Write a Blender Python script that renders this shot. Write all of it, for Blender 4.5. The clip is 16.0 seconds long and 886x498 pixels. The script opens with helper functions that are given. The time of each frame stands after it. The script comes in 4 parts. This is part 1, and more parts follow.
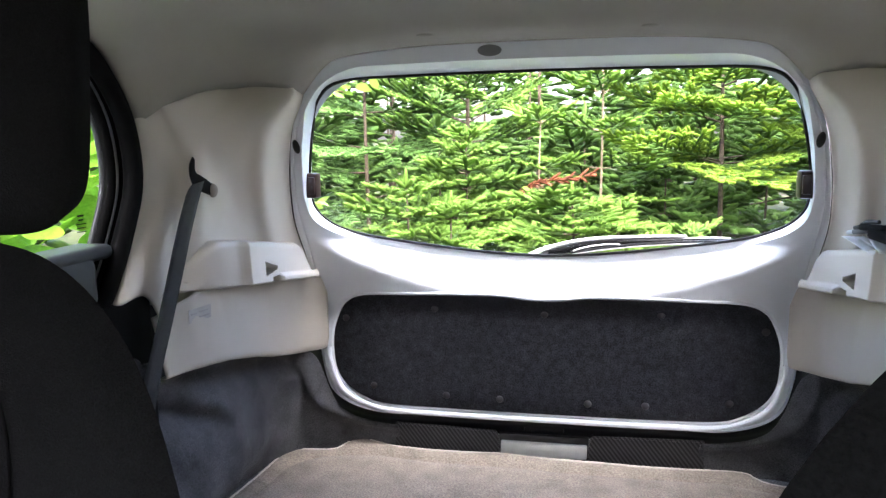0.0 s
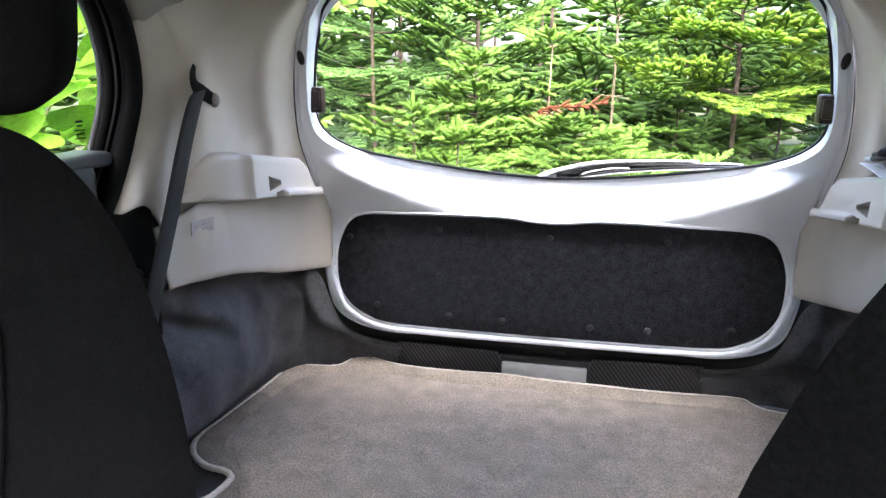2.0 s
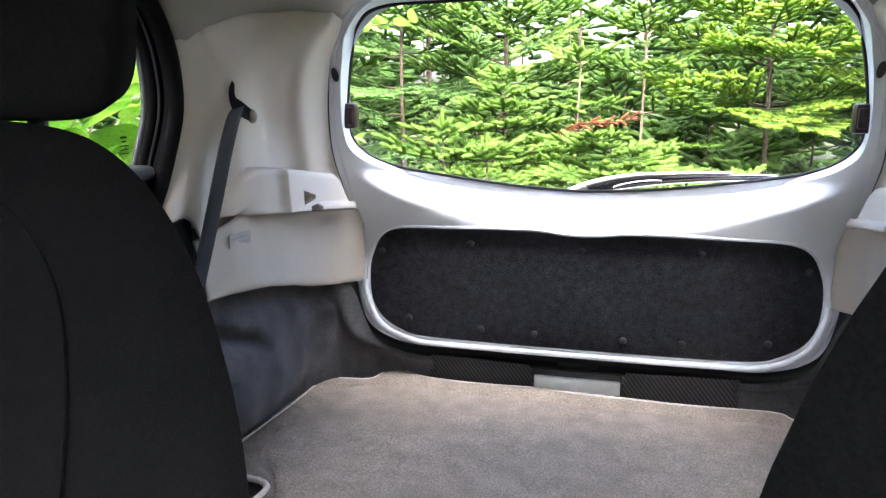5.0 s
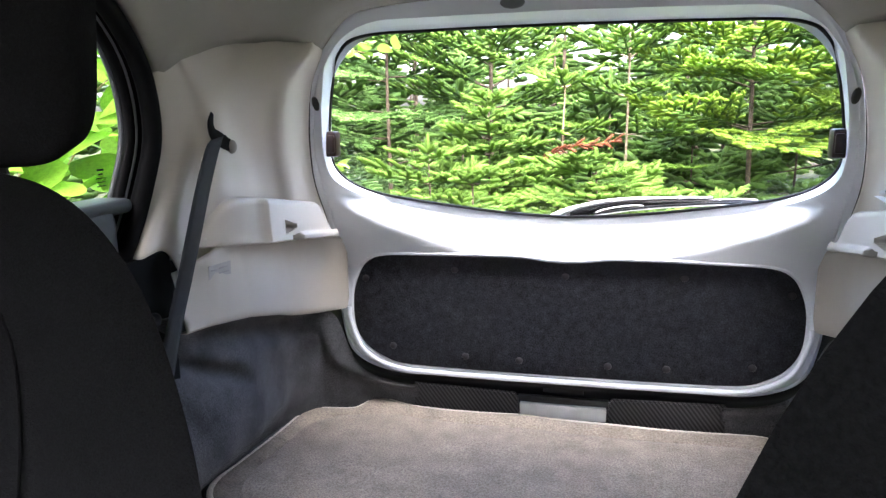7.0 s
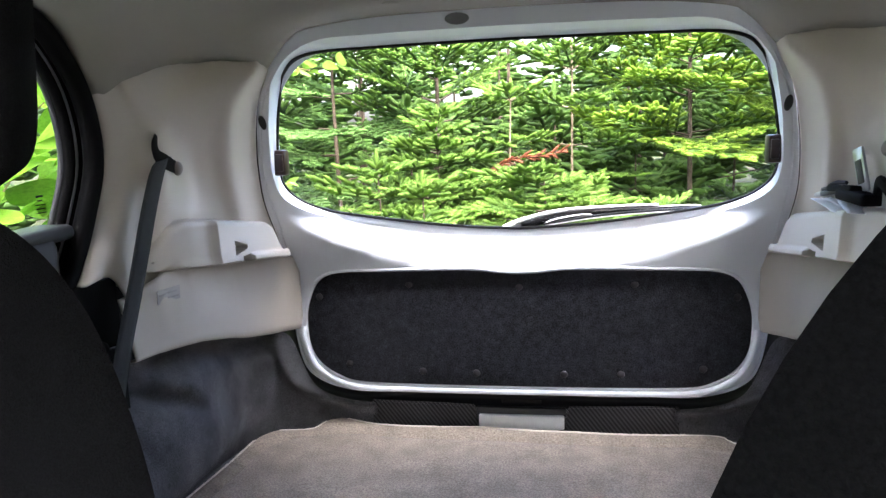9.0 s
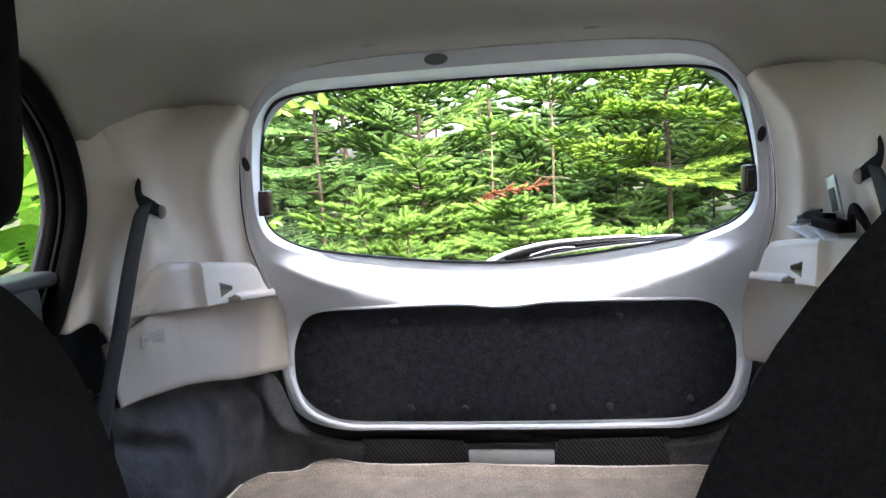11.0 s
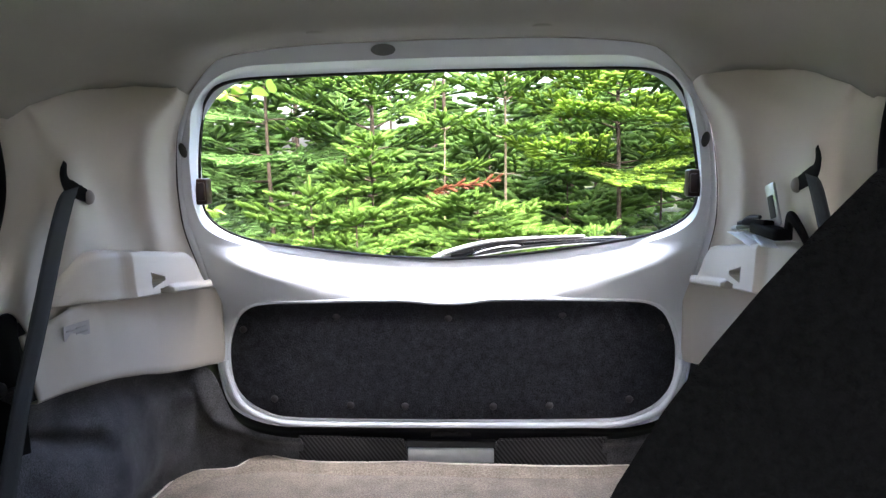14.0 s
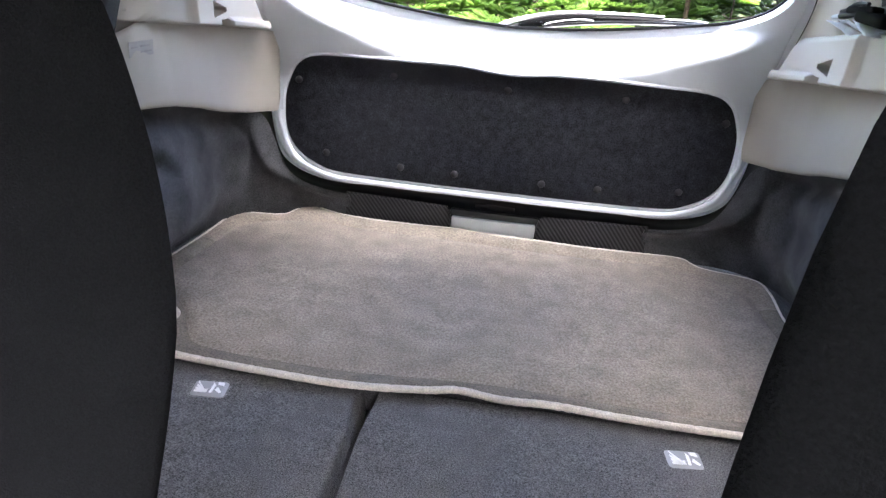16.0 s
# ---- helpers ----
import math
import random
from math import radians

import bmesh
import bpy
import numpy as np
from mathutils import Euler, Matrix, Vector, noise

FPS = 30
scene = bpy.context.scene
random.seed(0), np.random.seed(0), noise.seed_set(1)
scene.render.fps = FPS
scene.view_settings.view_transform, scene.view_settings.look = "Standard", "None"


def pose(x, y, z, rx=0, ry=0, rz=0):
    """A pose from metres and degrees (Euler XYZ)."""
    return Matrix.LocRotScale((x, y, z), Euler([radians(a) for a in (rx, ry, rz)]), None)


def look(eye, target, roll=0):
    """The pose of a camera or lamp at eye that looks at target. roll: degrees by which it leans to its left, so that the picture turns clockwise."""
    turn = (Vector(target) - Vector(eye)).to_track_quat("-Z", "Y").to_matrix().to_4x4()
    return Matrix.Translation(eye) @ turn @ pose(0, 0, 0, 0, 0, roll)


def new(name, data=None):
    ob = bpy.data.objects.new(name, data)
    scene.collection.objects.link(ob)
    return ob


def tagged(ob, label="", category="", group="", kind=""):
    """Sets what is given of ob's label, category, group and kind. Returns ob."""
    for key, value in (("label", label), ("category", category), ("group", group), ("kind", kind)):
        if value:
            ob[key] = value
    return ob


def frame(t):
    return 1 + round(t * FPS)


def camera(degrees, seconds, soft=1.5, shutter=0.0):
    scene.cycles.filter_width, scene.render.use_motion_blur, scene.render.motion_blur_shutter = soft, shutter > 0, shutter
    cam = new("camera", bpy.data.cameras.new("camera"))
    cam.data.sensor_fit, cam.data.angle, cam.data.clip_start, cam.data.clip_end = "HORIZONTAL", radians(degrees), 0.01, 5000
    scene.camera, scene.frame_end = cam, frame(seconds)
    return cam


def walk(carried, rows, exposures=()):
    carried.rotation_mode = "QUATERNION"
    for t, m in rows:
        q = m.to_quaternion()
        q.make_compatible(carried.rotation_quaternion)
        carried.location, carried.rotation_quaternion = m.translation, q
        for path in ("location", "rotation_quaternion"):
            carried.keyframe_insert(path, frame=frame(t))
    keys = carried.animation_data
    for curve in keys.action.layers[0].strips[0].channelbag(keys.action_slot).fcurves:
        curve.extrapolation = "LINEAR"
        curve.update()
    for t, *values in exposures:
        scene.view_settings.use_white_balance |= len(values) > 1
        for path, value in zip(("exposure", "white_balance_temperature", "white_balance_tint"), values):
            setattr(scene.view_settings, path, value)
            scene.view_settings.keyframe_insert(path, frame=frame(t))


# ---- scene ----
EXPO, SKY, SUN = 4.26, 0.12, 1.4
ROWS = [
    (0, 0.0719, -0.0337, 1.3398, -8.94, 0.87, 10.89),
    (0.5, 0.0722, -0.0183, 1.3156, -13.86, -3.64, 9.86),
    (1, 0.0589, -0.0214, 1.3107, -15.69, -2.66, 10.73),
    (1.5, 0.0656, -0.0187, 1.3124, -15.02, -1.27, 12.03),
    (2, 0.0681, -0.0201, 1.3174, -14.68, -0.45, 11.57),
    (2.5, 0.0717, -0.0200, 1.3173, -14.20, -0.44, 11.53),
    (3, 0.0625, -0.0244, 1.3082, -14.47, -0.54, 11.61),
    (3.5, 0.0585, -0.0234, 1.3024, -15.00, -0.77, 11.91),
    (4, 0.0584, -0.0245, 1.3069, -15.61, -0.68, 12.41),
    (4.5, 0.0592, -0.0287, 1.3100, -15.12, -0.26, 13.03),
    (4.7, 0.0610, -0.0348, 1.3071, -14.08, 0.15, 13.53),
    (6.8, 0.0700, -0.0254, 1.3164, -11.45, 0.64, 14.00),
    (7, 0.0742, -0.0233, 1.3189, -11.43, 0.75, 12.75),
    (7.5, 0.0831, -0.0308, 1.3277, -11.01, 1.25, 9.88),
    (8, 0.0668, -0.0324, 1.3165, -10.44, 1.54, 8.61),
    (8.5, 0.0726, -0.0237, 1.3203, -10.27, 2.11, 8.87),
    (9, 0.0713, -0.0247, 1.3199, -10.38, 2.10, 8.51),
    (11.3, 0.0740, -0.0315, 1.3283, -7.57, 3.41, 7.06),
    (11.5, 0.0726, -0.0315, 1.3313, -7.63, 2.97, 7.21),
    (12, 0.0751, -0.0323, 1.3348, -7.38, 3.05, 7.44),
    (12.5, 0.0778, -0.0223, 1.3276, -7.23, 2.97, 7.85),
    (13, 0.0812, -0.0216, 1.3313, -7.65, 2.78, 7.52),
    (13.5, 0.0924, -0.0137, 1.3373, -7.80, 2.29, 5.84),
    (14, 0.0883, -0.0061, 1.3269, -8.39, 1.22, 3.50),
    (14.5, 0.0795, -0.0068, 1.3185, -9.90, -0.34, 2.62),
    (15, 0.0619, -0.0061, 1.2967, -15.86, -1.47, 5.66),
    (15.5, 0.0505, -0.0017, 1.2680, -21.42, -3.32, 6.32),
    (16, 0.0402, -0.0209, 1.2494, -24.26, -4.33, 7.63),
]
cam = camera(64.27, 16.0, soft=1.4)
walk(cam, [(t, pose(x, y, z, 90 + pitch, roll, yaw)) for t, x, y, z, pitch, roll, yaw in ROWS], [(t, EXPO + d, 6250, 17) for t, d in ((0.0, .2), (4.5, .22), (7.0, .24), (7.5, .08), (9.0, .01), (12.5, -.12), (14.5, -.13), (15.2, .03), (16.0, .37))])

# ---- light: overcast sky over a forest clearing ----
world = bpy.data.worlds.new("overcast")
scene.world = world
world.use_nodes = True
wn = world.node_tree
sky = wn.nodes.new("ShaderNodeTexSky")
sky.sky_type = "NISHITA"
sky.sun_disc = False
sky.sun_elevation, sky.sun_rotation = radians(53), radians(158)
sky.air_density, sky.dust_density, sky.ozone_density = 1.0, 5.0, 0.6
wn.links.new(sky.outputs[0], wn.nodes["Background"].inputs[0])
wn.nodes["Background"].inputs[1].default_value = SKY
sun = new("sun", bpy.data.lights.new("sun", "SUN"))
sun.data.energy, sun.data.angle, sun.data.color = SUN, radians(80), (1.0, 0.97, 0.93)
sun.matrix_world = look((2.3, -4.6, 8.0), (0, 1.0, 0))


# ---- materials ----
def material(name, colour, rough=0.6, vary=0.15, scale=8.0, bump=0.0, bump_scale=80.0, metal=0.0, spec=0.5, sheen=0.0,
             colour2=None, fine=0.0, island=0.0, per_object=0.0, coat=0.0, translucent=0.0):
    """A procedural surface: a base colour that wanders at two scales, with fine relief."""
    m = bpy.data.materials.new(name)
    m.use_nodes = True
    nt = m.node_tree
    nodes, links = nt.nodes, nt.links
    b = nodes["Principled BSDF"]
    co = nodes.new("ShaderNodeTexCoord")
    n1 = nodes.new("ShaderNodeTexNoise")
    n1.inputs["Scale"].default_value, n1.inputs["Detail"].default_value = scale, 5
    links.new(co.outputs["Object"], n1.inputs["Vector"])
    ramp = nodes.new("ShaderNodeMix")
    ramp.data_type = "RGBA"
    c2 = colour2 or [c * (1 - vary) for c in colour]
    c1 = colour if colour2 else [min(1, c * (1 + vary)) for c in colour]
    ramp.inputs["A"].default_value, ramp.inputs["B"].default_value = (*c2, 1), (*c1, 1)
    stretch = nodes.new("ShaderNodeMapRange")
    stretch.inputs["From Min"].default_value, stretch.inputs["From Max"].default_value = 0.3, 0.7
    links.new(n1.outputs["Fac"], stretch.inputs["Value"])
    links.new(stretch.outputs["Result"], ramp.inputs["Factor"])
    out = ramp.outputs["Result"]
    n2 = nodes.new("ShaderNodeTexNoise")
    n2.inputs["Scale"].default_value, n2.inputs["Detail"].default_value = bump_scale, 3
    links.new(co.outputs["Object"], n2.inputs["Vector"])

    def scaled(source, lo, hi, amount_from):
        rng = nodes.new("ShaderNodeMapRange")
        rng.inputs["From Min"].default_value, rng.inputs["From Max"].default_value = amount_from
        rng.inputs["To Min"].default_value, rng.inputs["To Max"].default_value = lo, hi
        links.new(source, rng.inputs["Value"])
        mul = nodes.new("ShaderNodeVectorMath")
        mul.operation = "MULTIPLY"
        links.new(out, mul.inputs[0])
        links.new(rng.outputs["Result"], mul.inputs[1])
        return mul.outputs[0]

    if fine:
        out = scaled(n2.outputs["Fac"], 1 - fine, 1 + fine, (0.3, 0.7))
    if island:
        geo = nodes.new("ShaderNodeNewGeometry")
        out = scaled(geo.outputs["Random Per Island"], 1 - island, 1 + island, (0, 1))
    if per_object:
        info = nodes.new("ShaderNodeObjectInfo")
        out = scaled(info.outputs["Random"], 1 - per_object, 1 + per_object, (0, 1))
    links.new(out, b.inputs["Base Color"])
    b.inputs["Roughness"].default_value, b.inputs["Metallic"].default_value = rough, metal
    b.inputs["Specular IOR Level"].default_value = spec
    if sheen:
        b.inputs["Sheen Weight"].default_value, b.inputs["Sheen Roughness"].default_value = sheen, 0.45
    if coat:
        b.inputs["Coat Weight"].default_value, b.inputs["Coat Roughness"].default_value = coat, 0.12
    if bump:
        bp = nodes.new("ShaderNodeBump")
        bp.inputs["Strength"].default_value, bp.inputs["Distance"].default_value = bump, 0.002
        links.new(n2.outputs["Fac"], bp.inputs["Height"])
        links.new(bp.outputs["Normal"], b.inputs["Normal"])
    if translucent:
        tr = nodes.new("ShaderNodeBsdfTranslucent")
        links.new(out, tr.inputs["Color"])
        mx = nodes.new("ShaderNodeMixShader")
        mx.inputs[0].default_value = translucent
        links.new(b.outputs[0], mx.inputs[1])
        links.new(tr.outputs[0], mx.inputs[2])
        links.new(mx.outputs[0], nodes["Material Output"].inputs["Surface"])
    return m


def weave_material(name, dark, light, scale):
    """Woven carbon-look film: fine diagonal ribs."""
    m = material(name, dark, 0.42, 0.1, 20.0, spec=0.35)
    nt = m.node_tree
    b = nt.nodes["Principled BSDF"]
    co = nt.nodes.new("ShaderNodeTexCoord")
    mp = nt.nodes.new("ShaderNodeMapping")
    mp.inputs["Rotation"].default_value = (0, radians(38), 0)
    wv = nt.nodes.new("ShaderNodeTexWave")
    wv.inputs["Scale"].default_value, wv.inputs["Distortion"].default_value = scale, 0.4
    mix = nt.nodes.new("ShaderNodeMix")
    mix.data_type = "RGBA"
    mix.inputs["A"].default_value, mix.inputs["B"].default_value = (*dark, 1), (*light, 1)
    nt.links.new(co.outputs["Object"], mp.inputs["Vector"])
    nt.links.new(mp.outputs[0], wv.inputs["Vector"])
    nt.links.new(wv.outputs["Fac"], mix.inputs["Factor"])
    nt.links.new(mix.outputs["Result"], b.inputs["Base Color"])
    bp = nt.nodes.new("ShaderNodeBump")
    bp.inputs["Strength"].default_value, bp.inputs["Distance"].default_value = 0.5, 0.001
    nt.links.new(wv.outputs["Fac"], bp.inputs["Height"])
    nt.links.new(bp.outputs["Normal"], b.inputs["Normal"])
    return m


def glass_material(name, tint):
    m = bpy.data.materials.new(name)
    m.use_nodes = True
    b = m.node_tree.nodes["Principled BSDF"]
    b.inputs["Base Color"].default_value = (*tint, 1)
    b.inputs["Roughness"].default_value, b.inputs["IOR"].default_value = 0.0, 1.16
    b.inputs["Transmission Weight"].default_value = 1.0
    return m


PAINT = material("silver_white_paint", (0.73, 0.77, 0.825), 0.34, 0.02, 3.0, bump=0.02, bump_scale=300, coat=0.3)
BEIGE = material("beige_moulded_plastic", (0.484, 0.450, 0.392), 0.36, 0.035, 5.0, bump=0.05, bump_scale=900, fine=0.03, spec=0.6)
LINER = material("grey_beige_headliner_cloth", (0.285, 0.275, 0.238), 0.95, 0.06, 6.0, bump=0.3, bump_scale=1200, fine=0.06, spec=0.1, sheen=0.1)
FELT = material("black_felt_board", (0.0155, 0.0162, 0.0198), 0.95, 0.35, 60.0, bump=0.6, bump_scale=320, fine=0.6, spec=0.12, sheen=0.04)
CARPET = material("charcoal_moulded_carpet", (0.092, 0.093, 0.098), 0.75, 0.6, 15.0, bump=0.8, bump_scale=480, fine=0.65, spec=0.2, sheen=0.1, colour2=(0.027, 0.0274, 0.0305))
SEATFELT = material("grey_seatback_felt", (0.108, 0.106, 0.108), 0.95, 0.13, 45.0, bump=0.3, bump_scale=520, fine=0.8, spec=0.1, sheen=0.04)
MATPILE = material("taupe_cut_pile_mat", (0.237, 0.202, 0.165), 0.95, 0.16, 22.0, bump=0.7, bump_scale=300, fine=0.36, spec=0.1, sheen=0.08)
MATBORDER = material("dark_taupe_pile", (0.172, 0.146, 0.119), 0.95, 0.2, 25.0, bump=0.7, bump_scale=300, fine=0.36, spec=0.1, sheen=0.08)
BINDING = material("pale_overlock_yarn", (0.60, 0.55, 0.48), 0.9, 0.12, 90.0, bump=0.9, bump_scale=600, fine=0.25, spec=0.1)
SEATCLOTH = material("black_seat_cloth", (0.0092, 0.0096, 0.0104), 0.9, 0.07, 30.0, bump=0.5, bump_scale=900, fine=0.22, spec=0.03)
BELTWEB = material("grey_belt_webbing", (0.027, 0.030, 0.032), 0.75, 0.08, 60.0, bump=0.5, bump_scale=900, fine=0.2, spec=0.25)
RUBBER = material("black_rubber", (0.010, 0.010, 0.011), 0.55, 0.2, 20.0, bump=0.1, bump_scale=200, spec=0.25)
SEAL = material("black_flocked_seal", (0.0034, 0.0035, 0.0039), 0.6, 0.2, 20.0, bump=0.1, bump_scale=300, spec=0.04)
BLACKPL = material("black_plastic", (0.012, 0.012, 0.013), 0.5, 0.15, 30.0, bump=0.2, bump_scale=500, spec=0.4)
DOORPL = material("dark_grey_door_plastic", (0.030, 0.033, 0.037), 0.5, 0.08, 12.0, bump=0.2, bump_scale=900, spec=0.4)
DOORPAINT = material("grey_door_frame_edge", (0.10, 0.11, 0.12), 0.4, 0.08, 12.0, spec=0.5)
CAPGREY = material("grey_plastic_cap", (0.16, 0.17, 0.18), 0.5, 0.1, 30.0, spec=0.4)
PADGREY = material("silver_grey_pad", (0.27, 0.27, 0.285), 0.35, 0.06, 30.0, spec=0.6)
CAPDARK = material("dark_plug", (0.02, 0.022, 0.024), 0.5, 0.1, 30.0, spec=0.4)
BEZEL = material("taupe_guide_roller", (0.23, 0.20, 0.175), 0.5, 0.1, 40.0, spec=0.4)
SMOKED = material("brown_smoked_plastic", (0.018, 0.008, 0.006), 0.35, 0.3, 60.0, spec=0.3)
CARBON = weave_material("carbon_look_film", (0.0035, 0.0035, 0.004), (0.055, 0.055, 0.058), 40.0)
SILVER = material("brushed_silver_plate", (0.74, 0.76, 0.78), 0.38, 0.05, 40.0, metal=0.15, bump=0.05, bump_scale=300)
WHITEPL = material("white_plastic", (0.78, 0.78, 0.78), 0.45, 0.03, 20.0, spec=0.4)
PAPER = material("white_paper_card", (0.82, 0.83, 0.82), 0.7, 0.04, 30.0, spec=0.2)
STICKER = material("pale_lavender_sticker", (0.42, 0.40, 0.39), 0.6, 0.05, 60.0, spec=0.3)
INK = material("grey_print", (0.36, 0.345, 0.345), 0.7, 0.1, 60.0, spec=0.2)
CHROME = material("dull_steel", (0.42, 0.42, 0.43), 0.35, 0.1, 50.0, metal=0.9)
GLASS = glass_material("clear_glass", (0.97, 0.99, 0.98))
TINTED = glass_material("green_tint_glass", (0.93, 0.98, 0.94))
BARK = material("grey_brown_bark", (0.085, 0.066, 0.05), 0.9, 0.4, 20.0, bump=0.9, bump_scale=60, fine=0.3, spec=0.1)
PALEBARK = material("pale_dead_stem", (0.20, 0.16, 0.11), 0.9, 0.3, 30.0, bump=0.6, bump_scale=90, fine=0.2, spec=0.1)
NEEDLE_NEW = material("fresh_fir_needles", (0.122, 0.222, 0.036), 0.6, 0.2, 1.3, spec=0.15, island=0.28, translucent=0.5)
NEEDLE_LIME = material("yellow_green_fir_needles", (0.165, 0.270, 0.033), 0.6, 0.2, 1.3, spec=0.15, island=0.28, translucent=0.5)
NEEDLE_TIP = material("pale_fresh_fir_tips", (0.112, 0.206, 0.033), 0.6, 0.2, 1.3, spec=0.15, island=0.26, translucent=0.5)
NEEDLE_MID = material("green_fir_needles", (0.120, 0.220, 0.040), 0.6, 0.25, 1.3, spec=0.15, island=0.3, translucent=0.46)
NEEDLE_OLD = material("dark_fir_needles", (0.092, 0.176, 0.037), 0.6, 0.3, 1.3, spec=0.15, island=0.3, translucent=0.44)
NEEDLE_BLUE = material("blue_green_fir_needles", (0.088, 0.176, 0.043), 0.6, 0.3, 1.3, spec=0.15, island=0.3, translucent=0.44)
# darker copy for inner shoots and the far wood, shade put into the colour
NEEDLE_SHADED = material("shaded_fir_needles", (0.060, 0.117, 0.029), 0.6, 0.3, 1.3, spec=0.15, island=0.35, translucent=0.4)
NEEDLE_DEAD = material("rust_brown_dead_needles", (0.095, 0.028, 0.011), 0.7, 0.3, 9.0, spec=0.2, island=0.4)
LEAF = material("pale_green_leaf", (0.235, 0.42, 0.052), 0.5, 0.2, 12.0, bump=0.3, bump_scale=40, spec=0.18, per_object=0.25, translucent=0.72)
LEAFSTEM = material("reddish_stem", (0.16, 0.12, 0.05), 0.6, 0.3, 20.0, spec=0.3)
YELLOWLEAF = material("yellow_leaf", (0.24, 0.39, 0.06), 0.5, 0.2, 12.0, spec=0.3, per_object=0.2, translucent=0.4)
GRASS = material("grass_blades", (0.07, 0.14, 0.03), 0.6, 0.3, 4.0, spec=0.2, island=0.4, translucent=0.2)
SOIL = material("forest_floor", (0.045, 0.06, 0.022), 0.95, 0.5, 1.5, bump=0.9, bump_scale=12, fine=0.4, spec=0.05, colour2=(0.03, 0.026, 0.016))


# ---- mesh tools ----
WORLD = {}


def attach(ob, parent, local=False):
    """Parent ob; its mesh is in world coordinates unless local."""
    ob.parent = parent
    if parent is not None and not local:
        ob.matrix_basis = WORLD.get(parent.name, Matrix()).inverted()
        WORLD[ob.name] = Matrix()
    elif parent is not None:
        WORLD[ob.name] = WORLD.get(parent.name, Matrix())
    return ob


def place(ob, m):
    """Put a part at a pose in the world."""
    base = WORLD.get(ob.parent.name, Matrix()) if ob.parent else Matrix()
    ob.matrix_basis = base.inverted() @ m
    WORLD[ob.name] = m
    return ob


def mesh_object(name, verts, faces, mat, parent=None, label="", smooth=True, sharp=35, local=False):
    me = bpy.data.meshes.new(name)
    me.from_pydata([tuple(v) for v in verts], [], faces)
    me.materials.append(mat)
    if smooth:
        me.polygons.foreach_set("use_smooth", [True] * len(me.polygons))
        me.set_sharp_from_angle(angle=radians(sharp))
    ob = attach(new(name, me), parent, local)
    if label:
        tagged(ob, label)
    return ob


def part(name, bm, mat, parent=None, label="", smooth=True, sharp=35, local=False):
    me = bpy.data.meshes.new(name)
    bmesh.ops.recalc_face_normals(bm, faces=bm.faces)
    bm.to_mesh(me)
    bm.free()
    me.materials.append(mat)
    if smooth:
        me.polygons.foreach_set("use_smooth", [True] * len(me.polygons))
        me.set_sharp_from_angle(angle=radians(sharp))
    ob = attach(new(name, me), parent, local)
    if label:
        tagged(ob, label)
    return ob


def thing(name, label, category, group="", kind="", at=(0, 0, 0)):
    ob = new(name)
    ob.empty_display_size = 0.1
    ob.location = at
    WORLD[ob.name] = Matrix.Translation(at)
    return tagged(ob, label, category, group, kind)


def solid(ob, depth, offset=-1.0):
    md = ob.modifiers.new("thickness", "SOLIDIFY")
    md.thickness, md.offset = depth, offset
    return ob


def box_bm(x0, x1, y0, y1, z0, z1, bevel=0.004, segments=2):
    bm = bmesh.new()
    bmesh.ops.create_cube(bm, size=1)
    for v in bm.verts:
        v.co = Vector(((x0 + x1) / 2 + v.co.x * (x1 - x0), (y0 + y1) / 2 + v.co.y * (y1 - y0), (z0 + z1) / 2 + v.co.z * (z1 - z0)))
    if bevel:
        bmesh.ops.bevel(bm, geom=bm.edges[:], offset=bevel, segments=segments, profile=0.5, affect="EDGES")
    return bm


def spline(points, n, closed=False):
    """n points along a Catmull-Rom curve through the control points, evenly spaced."""
    p = np.array(points, float)
    k = len(p)
    q = np.vstack([p[-1], p, p[0], p[1]]) if closed else np.vstack([2 * p[0] - p[1], p, 2 * p[-1] - p[-2]])
    out = []
    for i in range(k if closed else k - 1):
        a, b, c, d = q[i:i + 4]
        for t in np.linspace(0, 1, 24, endpoint=False):
            out.append(0.5 * (2 * b + (c - a) * t + (2 * a - 5 * b + 4 * c - d) * t * t + (3 * b - a - 3 * c + d) * t ** 3))
    out.append(p[0] if closed else p[-1])
    out = np.array(out)
    s = np.concatenate([[0], np.cumsum(np.linalg.norm(np.diff(out, axis=0), axis=1))])
    u = np.linspace(0, s[-1], n, endpoint=not closed)
    return np.stack([np.interp(u, s, out[:, i]) for i in range(p.shape[1])], 1)


def mirrored_loop(half, n):
    """A closed loop that is alike left and right, from its right half, listed from the bottom middle to the top middle."""
    h = spline(half, n // 2 + 1)
    left = h[1:-1][::-1] * np.array([-1] + [1] * (h.shape[1] - 1))
    return np.vstack([h, left])


def loft(rings, closed=False, cap=False):
    """Vertices and faces of a skin through rings of equal length."""
    rings = [np.asarray(r) for r in rings]
    n = len(rings[0])
    verts = np.vstack(rings)
    faces = []
    for i in range(len(rings) - 1):
        for j in range(n if closed else n - 1):
            a, b = i * n + j, i * n + (j + 1) % n
            faces.append((a, b, b + n, a + n))
    if cap:
        faces.append(tuple(range(n))[::-1])
        faces.append(tuple(range((len(rings) - 1) * n, len(rings) * n)))
    return verts, faces


